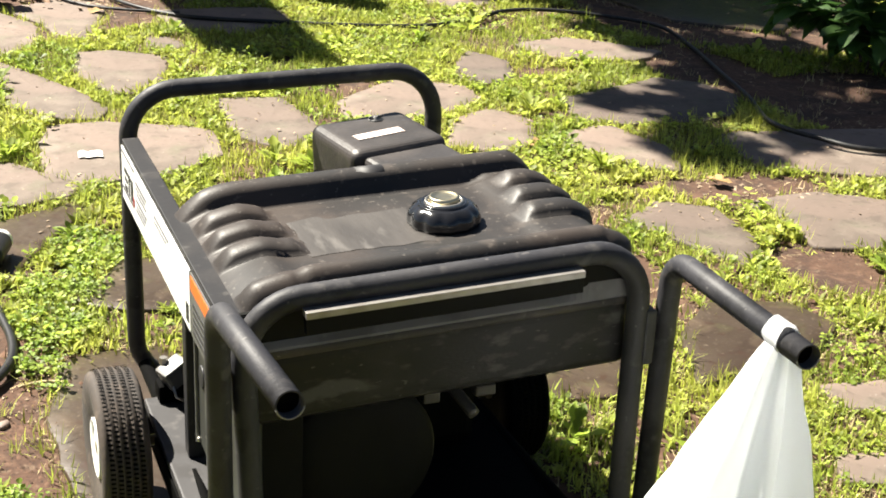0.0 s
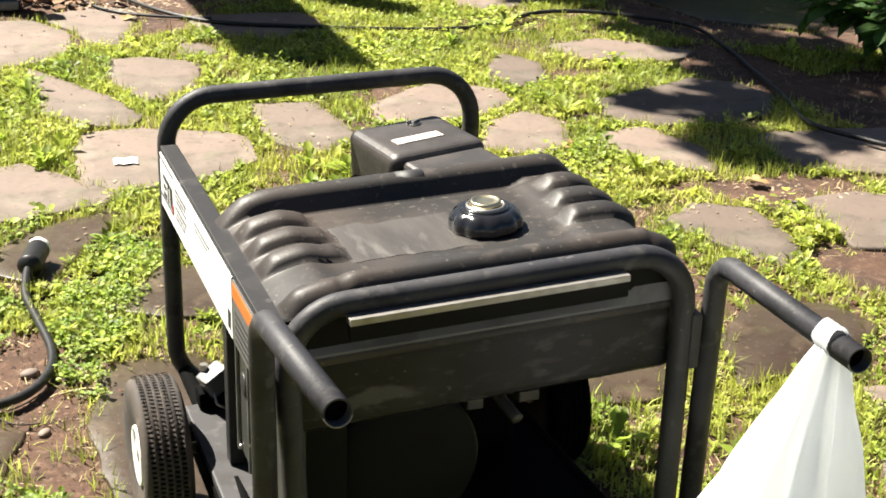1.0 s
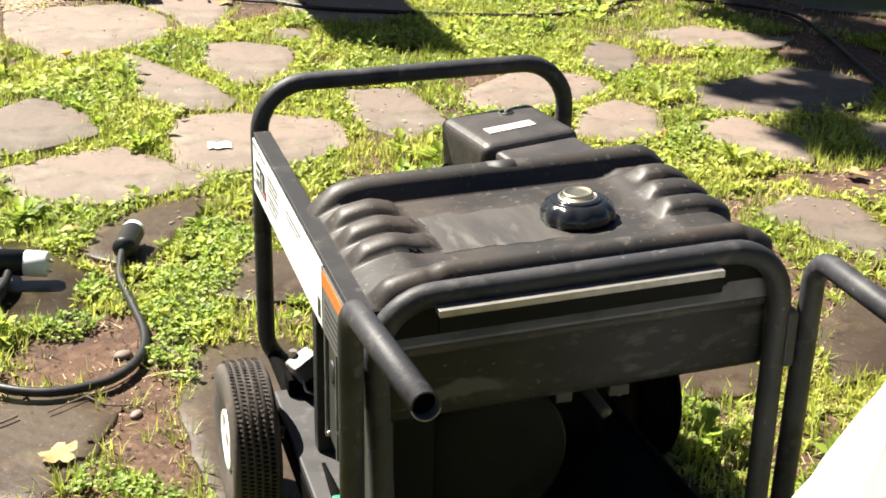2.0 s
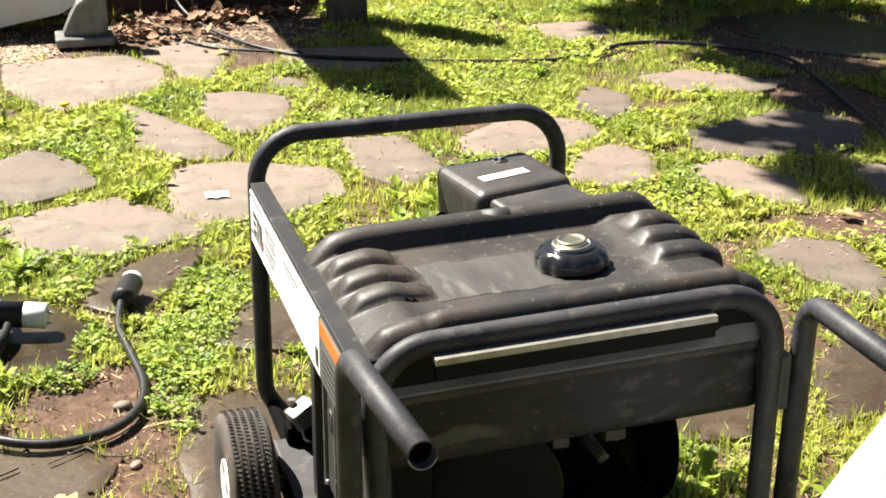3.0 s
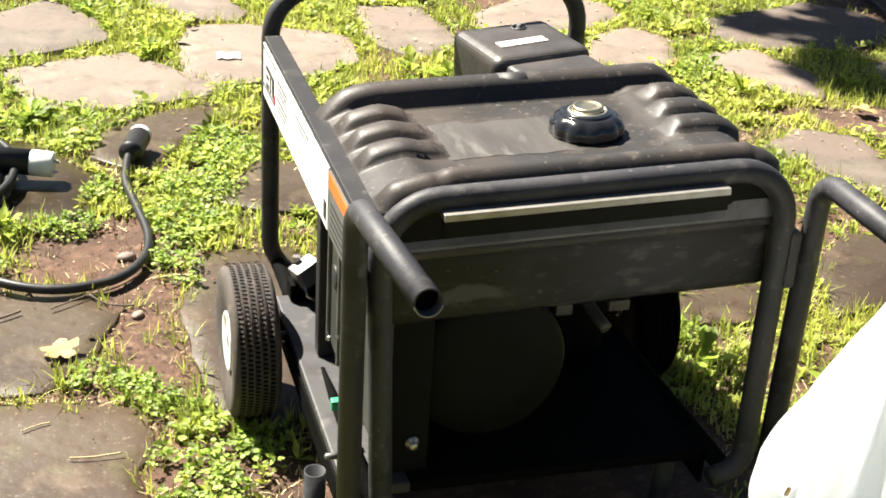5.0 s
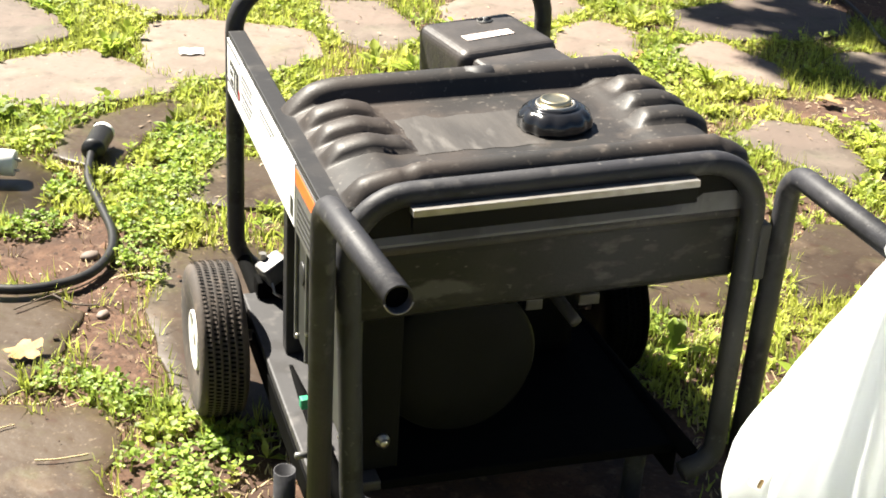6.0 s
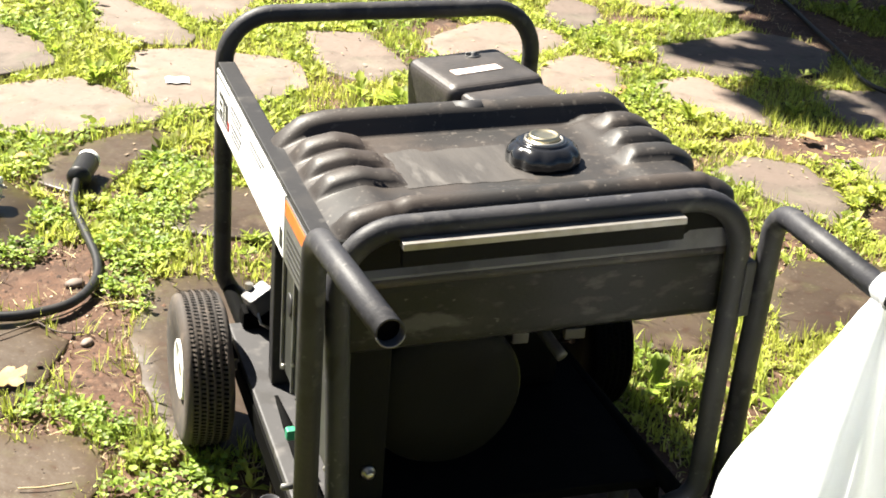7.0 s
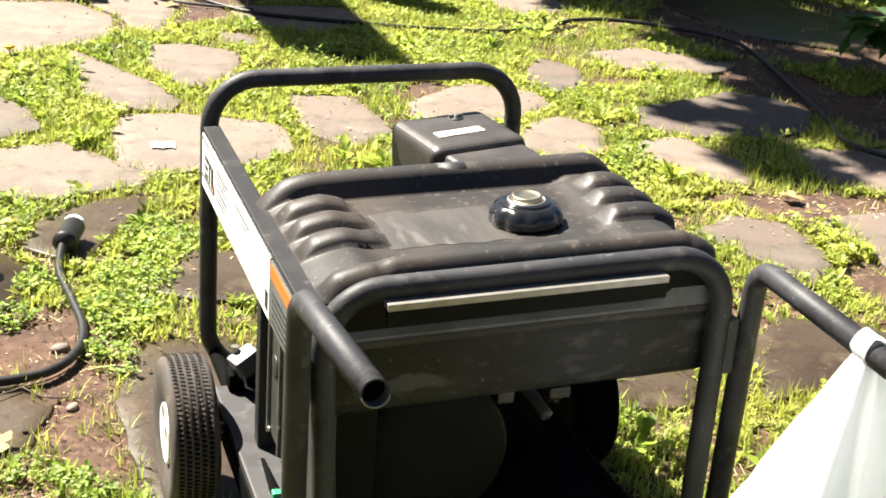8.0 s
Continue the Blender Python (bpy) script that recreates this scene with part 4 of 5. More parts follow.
_s = [(-0.10, 0.055), (0.11, 0.055), (0.11, 0.23), (0.02, 0.23), (-0.02, 0.21), (-0.06, 0.14)]
_a = [bm.verts.new((x, -0.05, z)) for x, z in _s]
_b = [bm.verts.new((x, 0.08, z)) for x, z in _s]
bm.faces.new(_a)
bm.faces.new(_b[::-1])
for k in range(6):
    bm.faces.new((_a[k], _b[k], _b[(k + 1) % 6], _a[(k + 1) % 6]))
bmesh.ops.recalc_face_normals(bm, faces=bm.faces)
bmesh.ops.bevel(bm, geom=bm.edges[:], offset=0.008, segments=2, affect="EDGES")
part("gusset", bm, M_METAL, foot)
part("upright", box(0.0, 0.10, -0.03, 0.07, 0.2, 0.5, 0.006), M_METAL, foot)

wall_north = tagged(part("wall_north", box(-6, 6.5, 6.6, 6.85, -0.1, 1.3, 0), M_WALL), "dark shaded house foundation wall", "wall", kind="structure")
boards = tagged(new("porch_wall"), "dark red-brown board wall below the porch", "wall", kind="structure")
_board = part("board", box(-0.066, 0.066, -0.012, 0.012, -0.05, 0.30, 0.003), M_BOARD, boards)
_board.location = (-2.9, 5.74, 0)
for k in range(1, 28):
    b = new("board", _board.data)
    b.parent = boards
    b.location = (-2.9 + 0.136 * k, 5.74 + 0.004 * math.sin(5.0 * k), 0)
skirt = thing("house_skirting", (-1.3, 5.45, 0), "white painted skirting board of the house porch", "skirting", kind="structure")
bm = bmesh.new()
_s = [(-1.6, 0.045), (0.45, 0.045), (0.78, 0.105), (0.89, 0.175), (0.93, 0.30), (-1.6, 0.30)]
_a = [bm.verts.new((x, -0.10, z)) for x, z in _s]
_b = [bm.verts.new((x, -0.05, z)) for x, z in _s]
bm.faces.new(_a)
bm.faces.new(_b[::-1])
for k in range(6):
    bm.faces.new((_a[k], _b[k], _b[(k + 1) % 6], _a[(k + 1) % 6]))
bmesh.ops.recalc_face_normals(bm, faces=bm.faces)
bmesh.ops.bevel(bm, geom=bm.edges[:], offset=0.01, segments=2, affect="EDGES")
part("board", bm, M_SIDING, skirt)
for x in (-1.4, -0.5, 0.45):
    part("post", box(x - 0.04, x + 0.04, 0.03, 0.11, -0.02, 0.30, 0.004), M_WOOD, skirt)
# Unseen deck, added to keep the gap under the board dark.
part("deck", box(-1.6, 0.78, -0.04, 1.15, 0.302, 0.33, 0.004), M_WOOD, skirt)

# unseen board on a post, added and cut to shade a strip of grass
porch = thing("shadow_board", (-0.25, 5.9, 0), "unseen wooden board on a post, added to shade a strip of grass", "porch roof")
_caster = box(-0.24, 0.24, -1.02, 0.9, 2.18, 2.24, 0.006)
for v in _caster.verts:
    if v.co.y < 0:
        v.co.y += 0.30 * (0.24 - v.co.x) / 0.48
part("shadow_panel", _caster, M_WOOD, porch)
part("post", box(-0.1, 0.0, 0.75, 0.85, -0.02, 2.18, 0.005), M_WOOD, porch)
post = thing("wooden_post", (0.90, 5.34, 0), "weathered wooden post in the grass, darkened for the shade on it", "post")
# Bark colour instead of wood: darker, for the shade the post stands in.
part("shaft", box(-0.09, 0.09, -0.09, 0.09, -0.03, 1.2, 0.01), M_BARK, post)


# ---- shrub and shade tree ----
LEAF_V = [(0, 0, 0), (0.28, 0.35, 0.06), (0, 0.4, -0.02), (-0.28, 0.35, 0.06), (0, 1, -0.10), (0.2, 0.75, 0.02), (-0.2, 0.75, 0.02)]
LEAF_F = [(0, 1, 2), (0, 2, 3), (2, 1, 5), (2, 5, 4), (2, 4, 6), (2, 6, 3)]


def frames(pos, yaw, tilt, scale, roll=None):
    """3x4 matrices: turned by yaw, leaned over by tilt, scaled."""
    n = len(pos)
    c, s, ct, st = np.cos(yaw), np.sin(yaw), np.cos(tilt), np.sin(tilt)
    m = np.zeros((n, 3, 4))
    side = np.stack([c, s, 0 * c], 1)
    ahead = np.stack([-s * ct, c * ct, st], 1)
    up = np.cross(side, ahead)
    if roll is not None:
        cr, sr = np.cos(roll)[:, None], np.sin(roll)[:, None]
        side, up = side * cr + up * sr, up * cr - side * sr
    m[:, :, 0], m[:, :, 1], m[:, :, 2] = side * scale[:, None], ahead * scale[:, None], up * scale[:, None]
    m[:, :, 3] = pos
    return m


def crown(n, blobs, size):
    """Leaves gathered in clumps, inside the given balls of (x, y, z, radius)."""
    out = []
    share = np.array([b[3] ** 2 for b in blobs])
    for b, k in zip(blobs, (n * share / share.sum()).astype(int)):
        clumps = rng.normal(size=(max(8, k // 40), 3))
        clumps /= np.linalg.norm(clumps, axis=1)[:, None]
        clumps *= (b[3] * rng.uniform(0.35, 1.0, (len(clumps), 1)))
        pick = clumps[rng.integers(0, len(clumps), k)] + rng.normal(size=(k, 3)) * b[3] * 0.11
        out.append(pick * (1, 1, 0.7) + b[:3])
    pos = np.concatenate(out)
    n = len(pos)
    return many(LEAF_V, LEAF_F, frames(pos, rng.uniform(0, 6.28, n), rng.uniform(-0.9, 0.5, n), size * rng.uniform(0.6, 1.3, n)))


def limb(a, b, r):
    a, b = Vector(a), Vector(b)
    mid = (a + b) / 2 + Vector((0.05, -0.04, 0.06))
    pts = curve_points([a, mid, b], 5)
    v, f = tube(pts, r, 9)
    n = len(pts)
    v = [pts[min(i // 9, n - 1)] + (v[i] - pts[min(i // 9, n - 1)]) * (1 - 0.6 * min(i // 9, n - 1) / (n - 1)) for i in range(len(v))]
    return v, f


tree = thing("shade_tree", (1.4, 7.7, 0), "unseen leafy garden tree that shades the paving", "tree")
part("trunk", limb((0, 0, -0.05), (-0.3, -0.2, 4.9), 0.16), M_BARK, tree, smooth=True)
for tip in ((-1.3, -0.6, 5.4), (-0.6, -1.6, 5.3), (0.6, -0.6, 5.6), (-0.9, 0.6, 5.7)):
    part("limb", limb((-0.28, -0.18, 4.3), tip, 0.06), M_BARK, tree, smooth=True)


def leafy(name, parent, data, material):
    ob = part(name, ([tuple(v) for v in data[0]], [tuple(int(i) for i in f) for f in data[1]]), material, parent)
    return ob


# Shade patches on the ground; unseen leaf clumps are set sunward of each.
SHADE = [(2.02, 2.32, 0.26), (1.9, 2.12, 0.15), (2.70, 3.05, 0.38), (2.75, 3.42, 0.36), (2.62, 3.75, 0.34), (3.1, 4.6, 0.7), (2.75, 4.75, 0.5), (2.75, 2.45, 0.42), (2.55, 2.8, 0.22), (2.15, 2.78, 0.27), (2.36, 2.5, 0.22), (1.85, 2.85, 0.13), (2.45, 2.15, 0.2), (2.3, 4.95, 0.3), (3.4, 2.2, 0.6), (2.85, 3.65, 0.3)]
leafy("crown", tree, crown(15000, [(x - 2.475 - 1.4, y + 3.30 - 7.7, 5.5 + 0.1 * math.sin(9 * x), r) for x, y, r in SHADE], 0.105), M_SHRUB)

shrub = thing("shrub", (3.22, 3.12, 0), "dark green leafy shrub at the edge of the paving", "shrub")
for k in range(9):
    a = 2 * math.pi * k / 9
    part("stem", limb((0.05 * math.cos(a), 0.05 * math.sin(a), -0.03), (0.28 * math.cos(a), 0.28 * math.sin(a), 0.30 + 0.08 * math.sin(3 * a)), 0.008), M_BARK, shrub, smooth=True)
leafy("foliage", shrub, crown(620, [(0, 0, 0.26, 0.32), (-0.14, 0.12, 0.22, 0.24), (0.3, 0.2, 0.34, 0.36), (0.12, -0.22, 0.22, 0.24), (0.4, -0.3, 0.28, 0.3)], 0.15), M_SHRUB)
shrub2 = thing("shrub", (3.0, 5.3, 0), "dark shaded shrub behind the paving", "shrub")
part("stem", limb((0, 0, -0.03), (0.1, 0, 0.5), 0.02), M_BARK, shrub2, smooth=True)
leafy("foliage", shrub2, crown(2500, [(0, 0, 0.5, 0.5), (-0.5, 0.1, 0.4, 0.45), (0.6, 0.0, 0.5, 0.6), (1.2, -0.1, 0.5, 0.6), (1.7, -0.6, 0.5, 0.6)], 0.09), M_SHRUB)


# ---- grass, clover and litter ----
def inside(px, py, poly, mid, scale):
    """Which points lie in a polygon scaled about its middle."""
    q = (poly - (mid.x, mid.y)) * scale + (mid.x, mid.y)
    x0, y0 = q.T
    x1, y1 = np.roll(x0, -1), np.roll(y0, -1)
    hit = np.zeros(len(px), bool)
    for a, b, c, d in zip(x0, y0, x1, y1):
        if b != d:
            hit ^= ((b > py) != (d > py)) & (px < (c - a) * (py - b) / (d - b) + a)
    return hit


def wave(px, py, s, seed):
    """A smooth random field from a few sines."""
    g = np.random.default_rng(seed)
    out = np.zeros(len(px))
    for _ in range(9):
        a, k, p = g.uniform(0, 6.28), s * g.uniform(0.5, 1.8), g.uniform(0, 6.28)
        out += np.sin(k * (px * np.cos(a) + py * np.sin(a)) + p)
    return out / 3


BARE = [(-0.50, 0.74, 0.09, 0.09), (-0.47, 0.43, 0.09, 0.06), (-0.57, 0.50, 0.04, 0.12), (-0.6, 4.75, 1.2, 0.5), (0.15, 4.95, 0.3, 0.45), (0.45, 2.95, 0.06, 0.2), (1.55, 2.75, 0.12, 0.08), (1.75, 3.35, 0.2, 0.07), (-0.62, 1.20, 0.20, 0.30), (-0.53, 0.92, 0.14, 0.2), (1.78, 1.86, 0.26, 0.12), (0.05, 0.45, 0.33, 0.55), (0.05, -0.1, 0.40, 0.5), (0.28, 0.2, 0.22, 0.35), (-0.5, 5.2, 0.8, 0.45), (0.3, 5.4, 0.5, 0.5),
        (1.65, 1.25, 0.15, 0.2), (0.95, 3.2, 0.12, 0.2), (-0.72, 0.68, 0.2, 0.03), (1.5, 1.98, 0.2, 0.05), (2.45, 3.2, 0.25, 0.5), (2.9, 2.6, 0.5, 0.5), (3.2, 4.2, 0.8, 0.8)]


def scatter(n, x0, x1, y0, y1, clear, bare, seed, need, patchy=True):
    """Points between the stones, thinned on bare soil and where the field is low."""
    px, py = rng.uniform(x0, x1, n), rng.uniform(y0, y1, n)
    keep = wave(px, py, 7.0, seed) > need
    if patchy:
        keep &= rng.uniform(size=n) < np.clip(1.0 + 0.55 * wave(px, py, 3.2, 41) + 0.35 * wave(px, py, 15.0, 42), 0.10, 1.0)
    for poly, mid in STONES:
        near = (abs(px - mid.x) < 0.6) & (abs(py - mid.y) < 0.6) & keep
        idx = np.nonzero(near)[0]
        keep[idx[inside(px[idx], py[idx], poly, mid, clear)]] = False
    for cx, cy, rx, ry in BARE:
        d = ((px - cx) / rx) ** 2 + ((py - cy) / ry) ** 2
        keep &= (d > 1.0) | (rng.uniform(size=n) < bare)
    return px[keep], py[keep]


def floor_z(px, py):
    return np.array([ground_height(x, y) for x, y in zip(px, py)]) - 0.002


# bent grass blades
BLADE_V = [(-0.5, 0, 0), (0.5, 0, 0), (0.38, 0.12, 0.5), (-0.38, 0.12, 0.5), (0, 0.42, 0.95)]
BLADE_F = [(0, 1, 2), (0, 2, 3), (3, 2, 4)]


def blades(px, py, lo, hi, width, lean=0.5):
    n = len(px)
    pos = np.stack([px, py, floor_z(px, py)], 1)
    m = frames(pos, rng.uniform(0, 6.28, n), rng.normal(0, lean, n), np.ones(n))
    length = rng.uniform(lo, hi, n)
    m[:, :, 0] *= (width * rng.uniform(0.7, 1.4, n))[:, None]
    m[:, :, 1] *= (length * rng.uniform(0.3, 1.5, n))[:, None]
    m[:, :, 2] *= length[:, None]
    return many(BLADE_V, BLADE_F, m)


def tufts(px, py, per, spread):
    k = np.repeat(np.arange(len(px)), per)
    return px[k] + rng.normal(0, spread, len(k)), py[k] + rng.normal(0, spread, len(k))


def edge_points(n, spread):
    """Points strewn along the outlines of the stones."""
    share = np.array([len(p) for p, m in STONES], float)
    pick = rng.choice(len(STONES), n, p=share / share.sum())
    out = np.zeros((n, 2))
    for i, (poly, mid) in enumerate(STONES):
        idx = np.nonzero(pick == i)[0]
        k = rng.integers(0, len(poly), len(idx))
        f = rng.uniform(size=(len(idx), 1))
        q = poly[k] * (1 - f) + poly[(k + 1) % len(poly)] * f
        away = q - (mid.x, mid.y)
        away /= np.linalg.norm(away, axis=1)[:, None]
        out[idx] = q + away * (rng.normal(0.012, spread, len(idx)) * (0.4 + 0.6 * np.clip(wave(q[:, 0], q[:, 1], 11.0, 43) + 0.6, 0, 1.5)))[:, None]
    return out[:, 0], out[:, 1]


AREA = (-1.5, 4.4, -0.2, 6.2)
gx, gy = scatter(56000, *AREA, 0.97, 0.004, 11, -0.85)
tx, ty = tufts(gx, gy, 7, 0.018)
grass = stuff_mesh("grass", [blades(tx, ty, 0.016, 0.050, 0.0046, 0.75)], M_GRASS, "bright green patchy lawn grass between the stones", "grass")
ax, ay = scatter(3600, *AREA, 0.985, 0.0, 12, -0.2)
tx, ty = tufts(ax, ay, 16, 0.012)
tall = stuff_mesh("grass_tuft", [blades(tx, ty, 0.035, 0.085, 0.0034, 0.75)], M_GRASS, "taller green grass tufts", "grass")
nx_, ny_ = scatter(110, -0.98, -0.42, 0.5, 1.3, 1.0, 0.5, 19, -3.0)
tx, ty = tufts(nx_, ny_, 12, 0.010)
stray = stuff_mesh("stray_grass", [blades(tx, ty, 0.02, 0.06, 0.0026, 0.7)], M_GRASS, "thin stray grass tufts at the edges of damp stones", "grass")

# low broad leaves in rosettes
SMALL_V = [(0, 0, 0), (0.46, 0.34, 0.10), (0.44, 0.74, 0.08), (0, 0.98, -0.05), (-0.44, 0.74, 0.08), (-0.46, 0.34, 0.10), (0, 0.5, -0.03)]
SMALL_F = [(0, 1, 6), (1, 2, 6), (2, 3, 6), (3, 4, 6), (4, 5, 6), (5, 0, 6)]
cx, cy = scatter(24000, *AREA, 0.985, 0.004, 13, 0.1)
k = np.repeat(np.arange(len(cx)), 8)
n = len(k)
ang = rng.uniform(0, 6.28, n)
size = rng.uniform(0.010, 0.019, n)
big = np.repeat(rng.uniform(0.6, 1.25, len(cx)) * np.where(cy < 1.2, 0.62, 0.9) * (1.0 + 0.4 * np.clip(wave(cx, cy, 9.0, 31), -1, 1.2)), 8)
off = rng.uniform(0.002, 0.024, n) * big
pos = np.stack([cx[k] - np.sin(ang) * off, cy[k] + np.cos(ang) * off, floor_z(cx, cy)[k] + rng.uniform(0.008, 0.036, n) * big], 1)
clover = stuff_mesh("clover", [many(SMALL_V, SMALL_F, frames(pos, ang, rng.normal(0.15, 0.45, n), size * big))], M_CLOVER, "low bright green broad-leaved weeds and clover", "weeds")
ROUND_V = [(0, 0, 0), (0.10, 0.45, 0.02), (0, 0.5, -0.03), (-0.10, 0.45, 0.02), (0.34, 0.72, 0.08), (0, 1.0, -0.08), (-0.34, 0.72, 0.08)]
ROUND_F = [(0, 1, 2), (0, 2, 3), (2, 1, 4), (2, 4, 5), (2, 5, 6), (2, 6, 3)]
cx, cy = scatter(15000, *AREA, 0.98, 0.0, 14, 0.05)
k = np.repeat(np.arange(len(cx)), 9)
n = len(k)
ang = rng.uniform(0, 6.28, n)
big = np.repeat(rng.uniform(0.55, 1.25, len(cx)) * np.where(cy < 1.2, 0.68, 1.0), 9)
pos = np.stack([cx[k], cy[k], floor_z(cx, cy)[k] + 0.008 + 0.014 * big], 1)
weeds = stuff_mesh("weed_rosettes", [many(ROUND_V, ROUND_F, frames(pos, ang, rng.uniform(0.0, 0.95, n), big * rng.uniform(0.014, 0.026, n)))], M_CLOVER, "broad-leaved weed rosettes in the grass", "weeds")
LANCE_V = [(0, 0, 0), (0.16, 0.55, 0.05), (0, 0.5, -0.01), (-0.16, 0.55, 0.05), (0, 1.0, -0.16)]
LANCE_F = [(0, 1, 2), (0, 2, 3), (2, 1, 4), (2, 4, 3)]
cx, cy = scatter(30000, *AREA, 0.98, 0.0, 17, -0.45)
k = np.repeat(np.arange(len(cx)), 10)
n = len(k)
ang = rng.uniform(0, 6.28, n)
big = np.repeat(rng.uniform(0.5, 1.3, len(cx)) * np.where(cy < 1.2, 0.75, 1.0), 10)
pos = np.stack([cx[k], cy[k], floor_z(cx, cy)[k] + 0.004], 1)
lances = stuff_mesh("dandelion_leaves", [many(LANCE_V, LANCE_F, frames(pos, ang, rng.uniform(0.15, 1.15, n), big * rng.uniform(0.022, 0.044, n)))], M_GRASS, "long yellow-green dandelion leaves in the grass", "weeds")

# dead yellow grass along the stones' edges
ax, ay = scatter(24000, *AREA, 1.0, 0.2, 18, -0.1, False)
tx, ty = tufts(ax, ay, 7, 0.014)
dead = stuff_mesh("dead_grass", [blades(tx, ty, 0.012, 0.04, 0.0030, 1.0)], M_STRAW, "dead straw-coloured grass among the green", "grass")

# dead grass, crumbs of soil and stray blades along the stones' edges
ex, ey = edge_points(9000, 0.020)
tx, ty = tufts(ex, ey, 3, 0.010)
edge_straw = stuff_mesh("edge_straw", [blades(tx, ty, 0.006, 0.026, 0.0026, 1.4)], M_STRAW, "dead grass lying over the edges of the stones", "grass")
ex, ey = edge_points(2600, 0.016)
far_in = rng.uniform(size=len(ex)) < np.clip(0.5 + 0.6 * wave(ex, ey, 4.0, 44), 0.05, 1)
tx, ty = tufts(ex[far_in], ey[far_in], 7, 0.012)
edge_grass = stuff_mesh("edge_grass", [blades(tx, ty, 0.015, 0.055, 0.0036, 0.9)], M_GRASS, "grass leaning over the edges of the stones", "grass")
CRUMB_V = [(-0.5, -0.4, 0), (0.45, -0.5, 0), (0.5, 0.42, 0), (-0.38, 0.5, 0), (0.05, -0.05, 0.62)]
CRUMB_F = [(0, 1, 4), (1, 2, 4), (2, 3, 4), (3, 0, 4)]
ex, ey = edge_points(9000, 0.016)
bx, by = rng.normal(-0.58, 0.17, 5200), rng.normal(1.0, 0.32, 5200)
ux, uy = rng.uniform(-1.4, 4.2, 16000), rng.uniform(0.2, 5.6, 16000)
cx, cy = np.concatenate([ex, bx, ux]), np.concatenate([ey, by, uy])
on = np.zeros(len(cx), bool)
for poly, mid in STONES:
    on |= inside(cx, cy, poly, mid, 1.0)
keep = ~on | (rng.uniform(size=len(cx)) < 0.015)
cx, cy, on = cx[keep], cy[keep], on[keep]
n = len(cx)
m = frames(np.stack([cx, cy, np.where(on, 0.006, floor_z(cx, cy))], 1), rng.uniform(0, 6.28, n), rng.normal(0, 0.2, n), rng.gamma(2.0, 0.0019, n) + 0.0018)
crumbs = stuff_mesh("soil_crumbs", [many(CRUMB_V, CRUMB_F, m)], M_CRUMB, "loose crumbs of brown soil between the stones", "soil")

# cushions of round-leaved clover
LUSH = [(-0.66, 0.72, 0.06, 0.03), (-0.585, 0.67, 0.05, 0.035), (-0.545, 0.61, 0.04, 0.04), (-0.45, 0.40, 0.085, 0.055), (-0.385, 0.46, 0.055, 0.035), (-0.50, 0.31, 0.085, 0.05), (-0.575, 0.425, 0.03, 0.022),
        (-0.42, 1.40, 0.085, 0.11), (-0.465, 1.23, 0.05, 0.08), (-0.36, 1.62, 0.10, 0.10), (-0.26, 1.86, 0.09, 0.15), (-0.455, 1.11, 0.03, 0.025), (-0.74, 1.42, 0.13, 0.05), (-0.60, 1.62, 0.05, 0.08)]
for ux, uy, rx, ry in LUSH:
    count = int(rx * ry * 15000)
    r, a = np.sqrt(rng.uniform(0, 1.1, count)), rng.uniform(0, 6.28, count)
    lx = rx * r * np.cos(a) + rng.normal(0, 0.006, count)
    ly = ry * r * np.sin(a) + rng.normal(0, 0.006, count)
    k = np.repeat(np.arange(count), 5)
    n = len(k)
    ang = rng.uniform(0, 6.28, n)
    off = rng.uniform(0.001, 0.010, n)
    pos = np.stack([lx[k] - np.sin(ang) * off, ly[k] + np.cos(ang) * off, floor_z(lx + ux, ly + uy)[k] + np.repeat(rng.uniform(0.006, 0.038, count), 5) + rng.normal(0, 0.003, n)], 1)
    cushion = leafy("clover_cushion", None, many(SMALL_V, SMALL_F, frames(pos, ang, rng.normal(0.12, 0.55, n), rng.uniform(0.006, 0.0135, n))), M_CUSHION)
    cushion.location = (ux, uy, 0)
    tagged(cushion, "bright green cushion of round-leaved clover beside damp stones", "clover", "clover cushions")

# large dandelion plants standing singly in the lawn
LOBE_V = [(0, 0, 0), (0.05, 0.25, 0.03), (0.13, 0.42, 0.05), (0.08, 0.52, 0.04), (0.19, 0.72, 0.05), (0.10, 0.90, 0.0), (0, 1.0, -0.06), (-0.10, 0.90, 0.0), (-0.19, 0.72, 0.05), (-0.08, 0.52, 0.04), (-0.13, 0.42, 0.05), (-0.05, 0.25, 0.03), (0, 0.6, -0.01)]
LOBE_F = [(k, k + 1, 12) for k in range(11)] + [(11, 0, 12)]
dx, dy = scatter(900, *AREA, 1.04, 0.0, 21, -0.2)
k = np.repeat(np.arange(len(dx)), 13)
n = len(k)
big = np.repeat(rng.uniform(0.5, 1.2, len(dx)), 13)
pos = np.stack([dx[k], dy[k], floor_z(dx, dy)[k] + 0.012], 1)
plants = stuff_mesh("dandelion_plants", [many(LOBE_V, LOBE_F, frames(pos, rng.uniform(0, 6.28, n), rng.uniform(0.1, 1.1, n), big * rng.uniform(0.04, 0.08, n)))], M_CLOVER, "large leafy dandelion plants in the lawn", "weeds")

# brown leaf litter blown against the house
lx, ly = np.concatenate([rng.normal(-0.12, 0.16, 150), rng.normal(0.25, 0.25, 260)]), np.concatenate([rng.normal(5.2, 0.10, 150), rng.normal(5.55, 0.10, 260)])
n = len(lx)
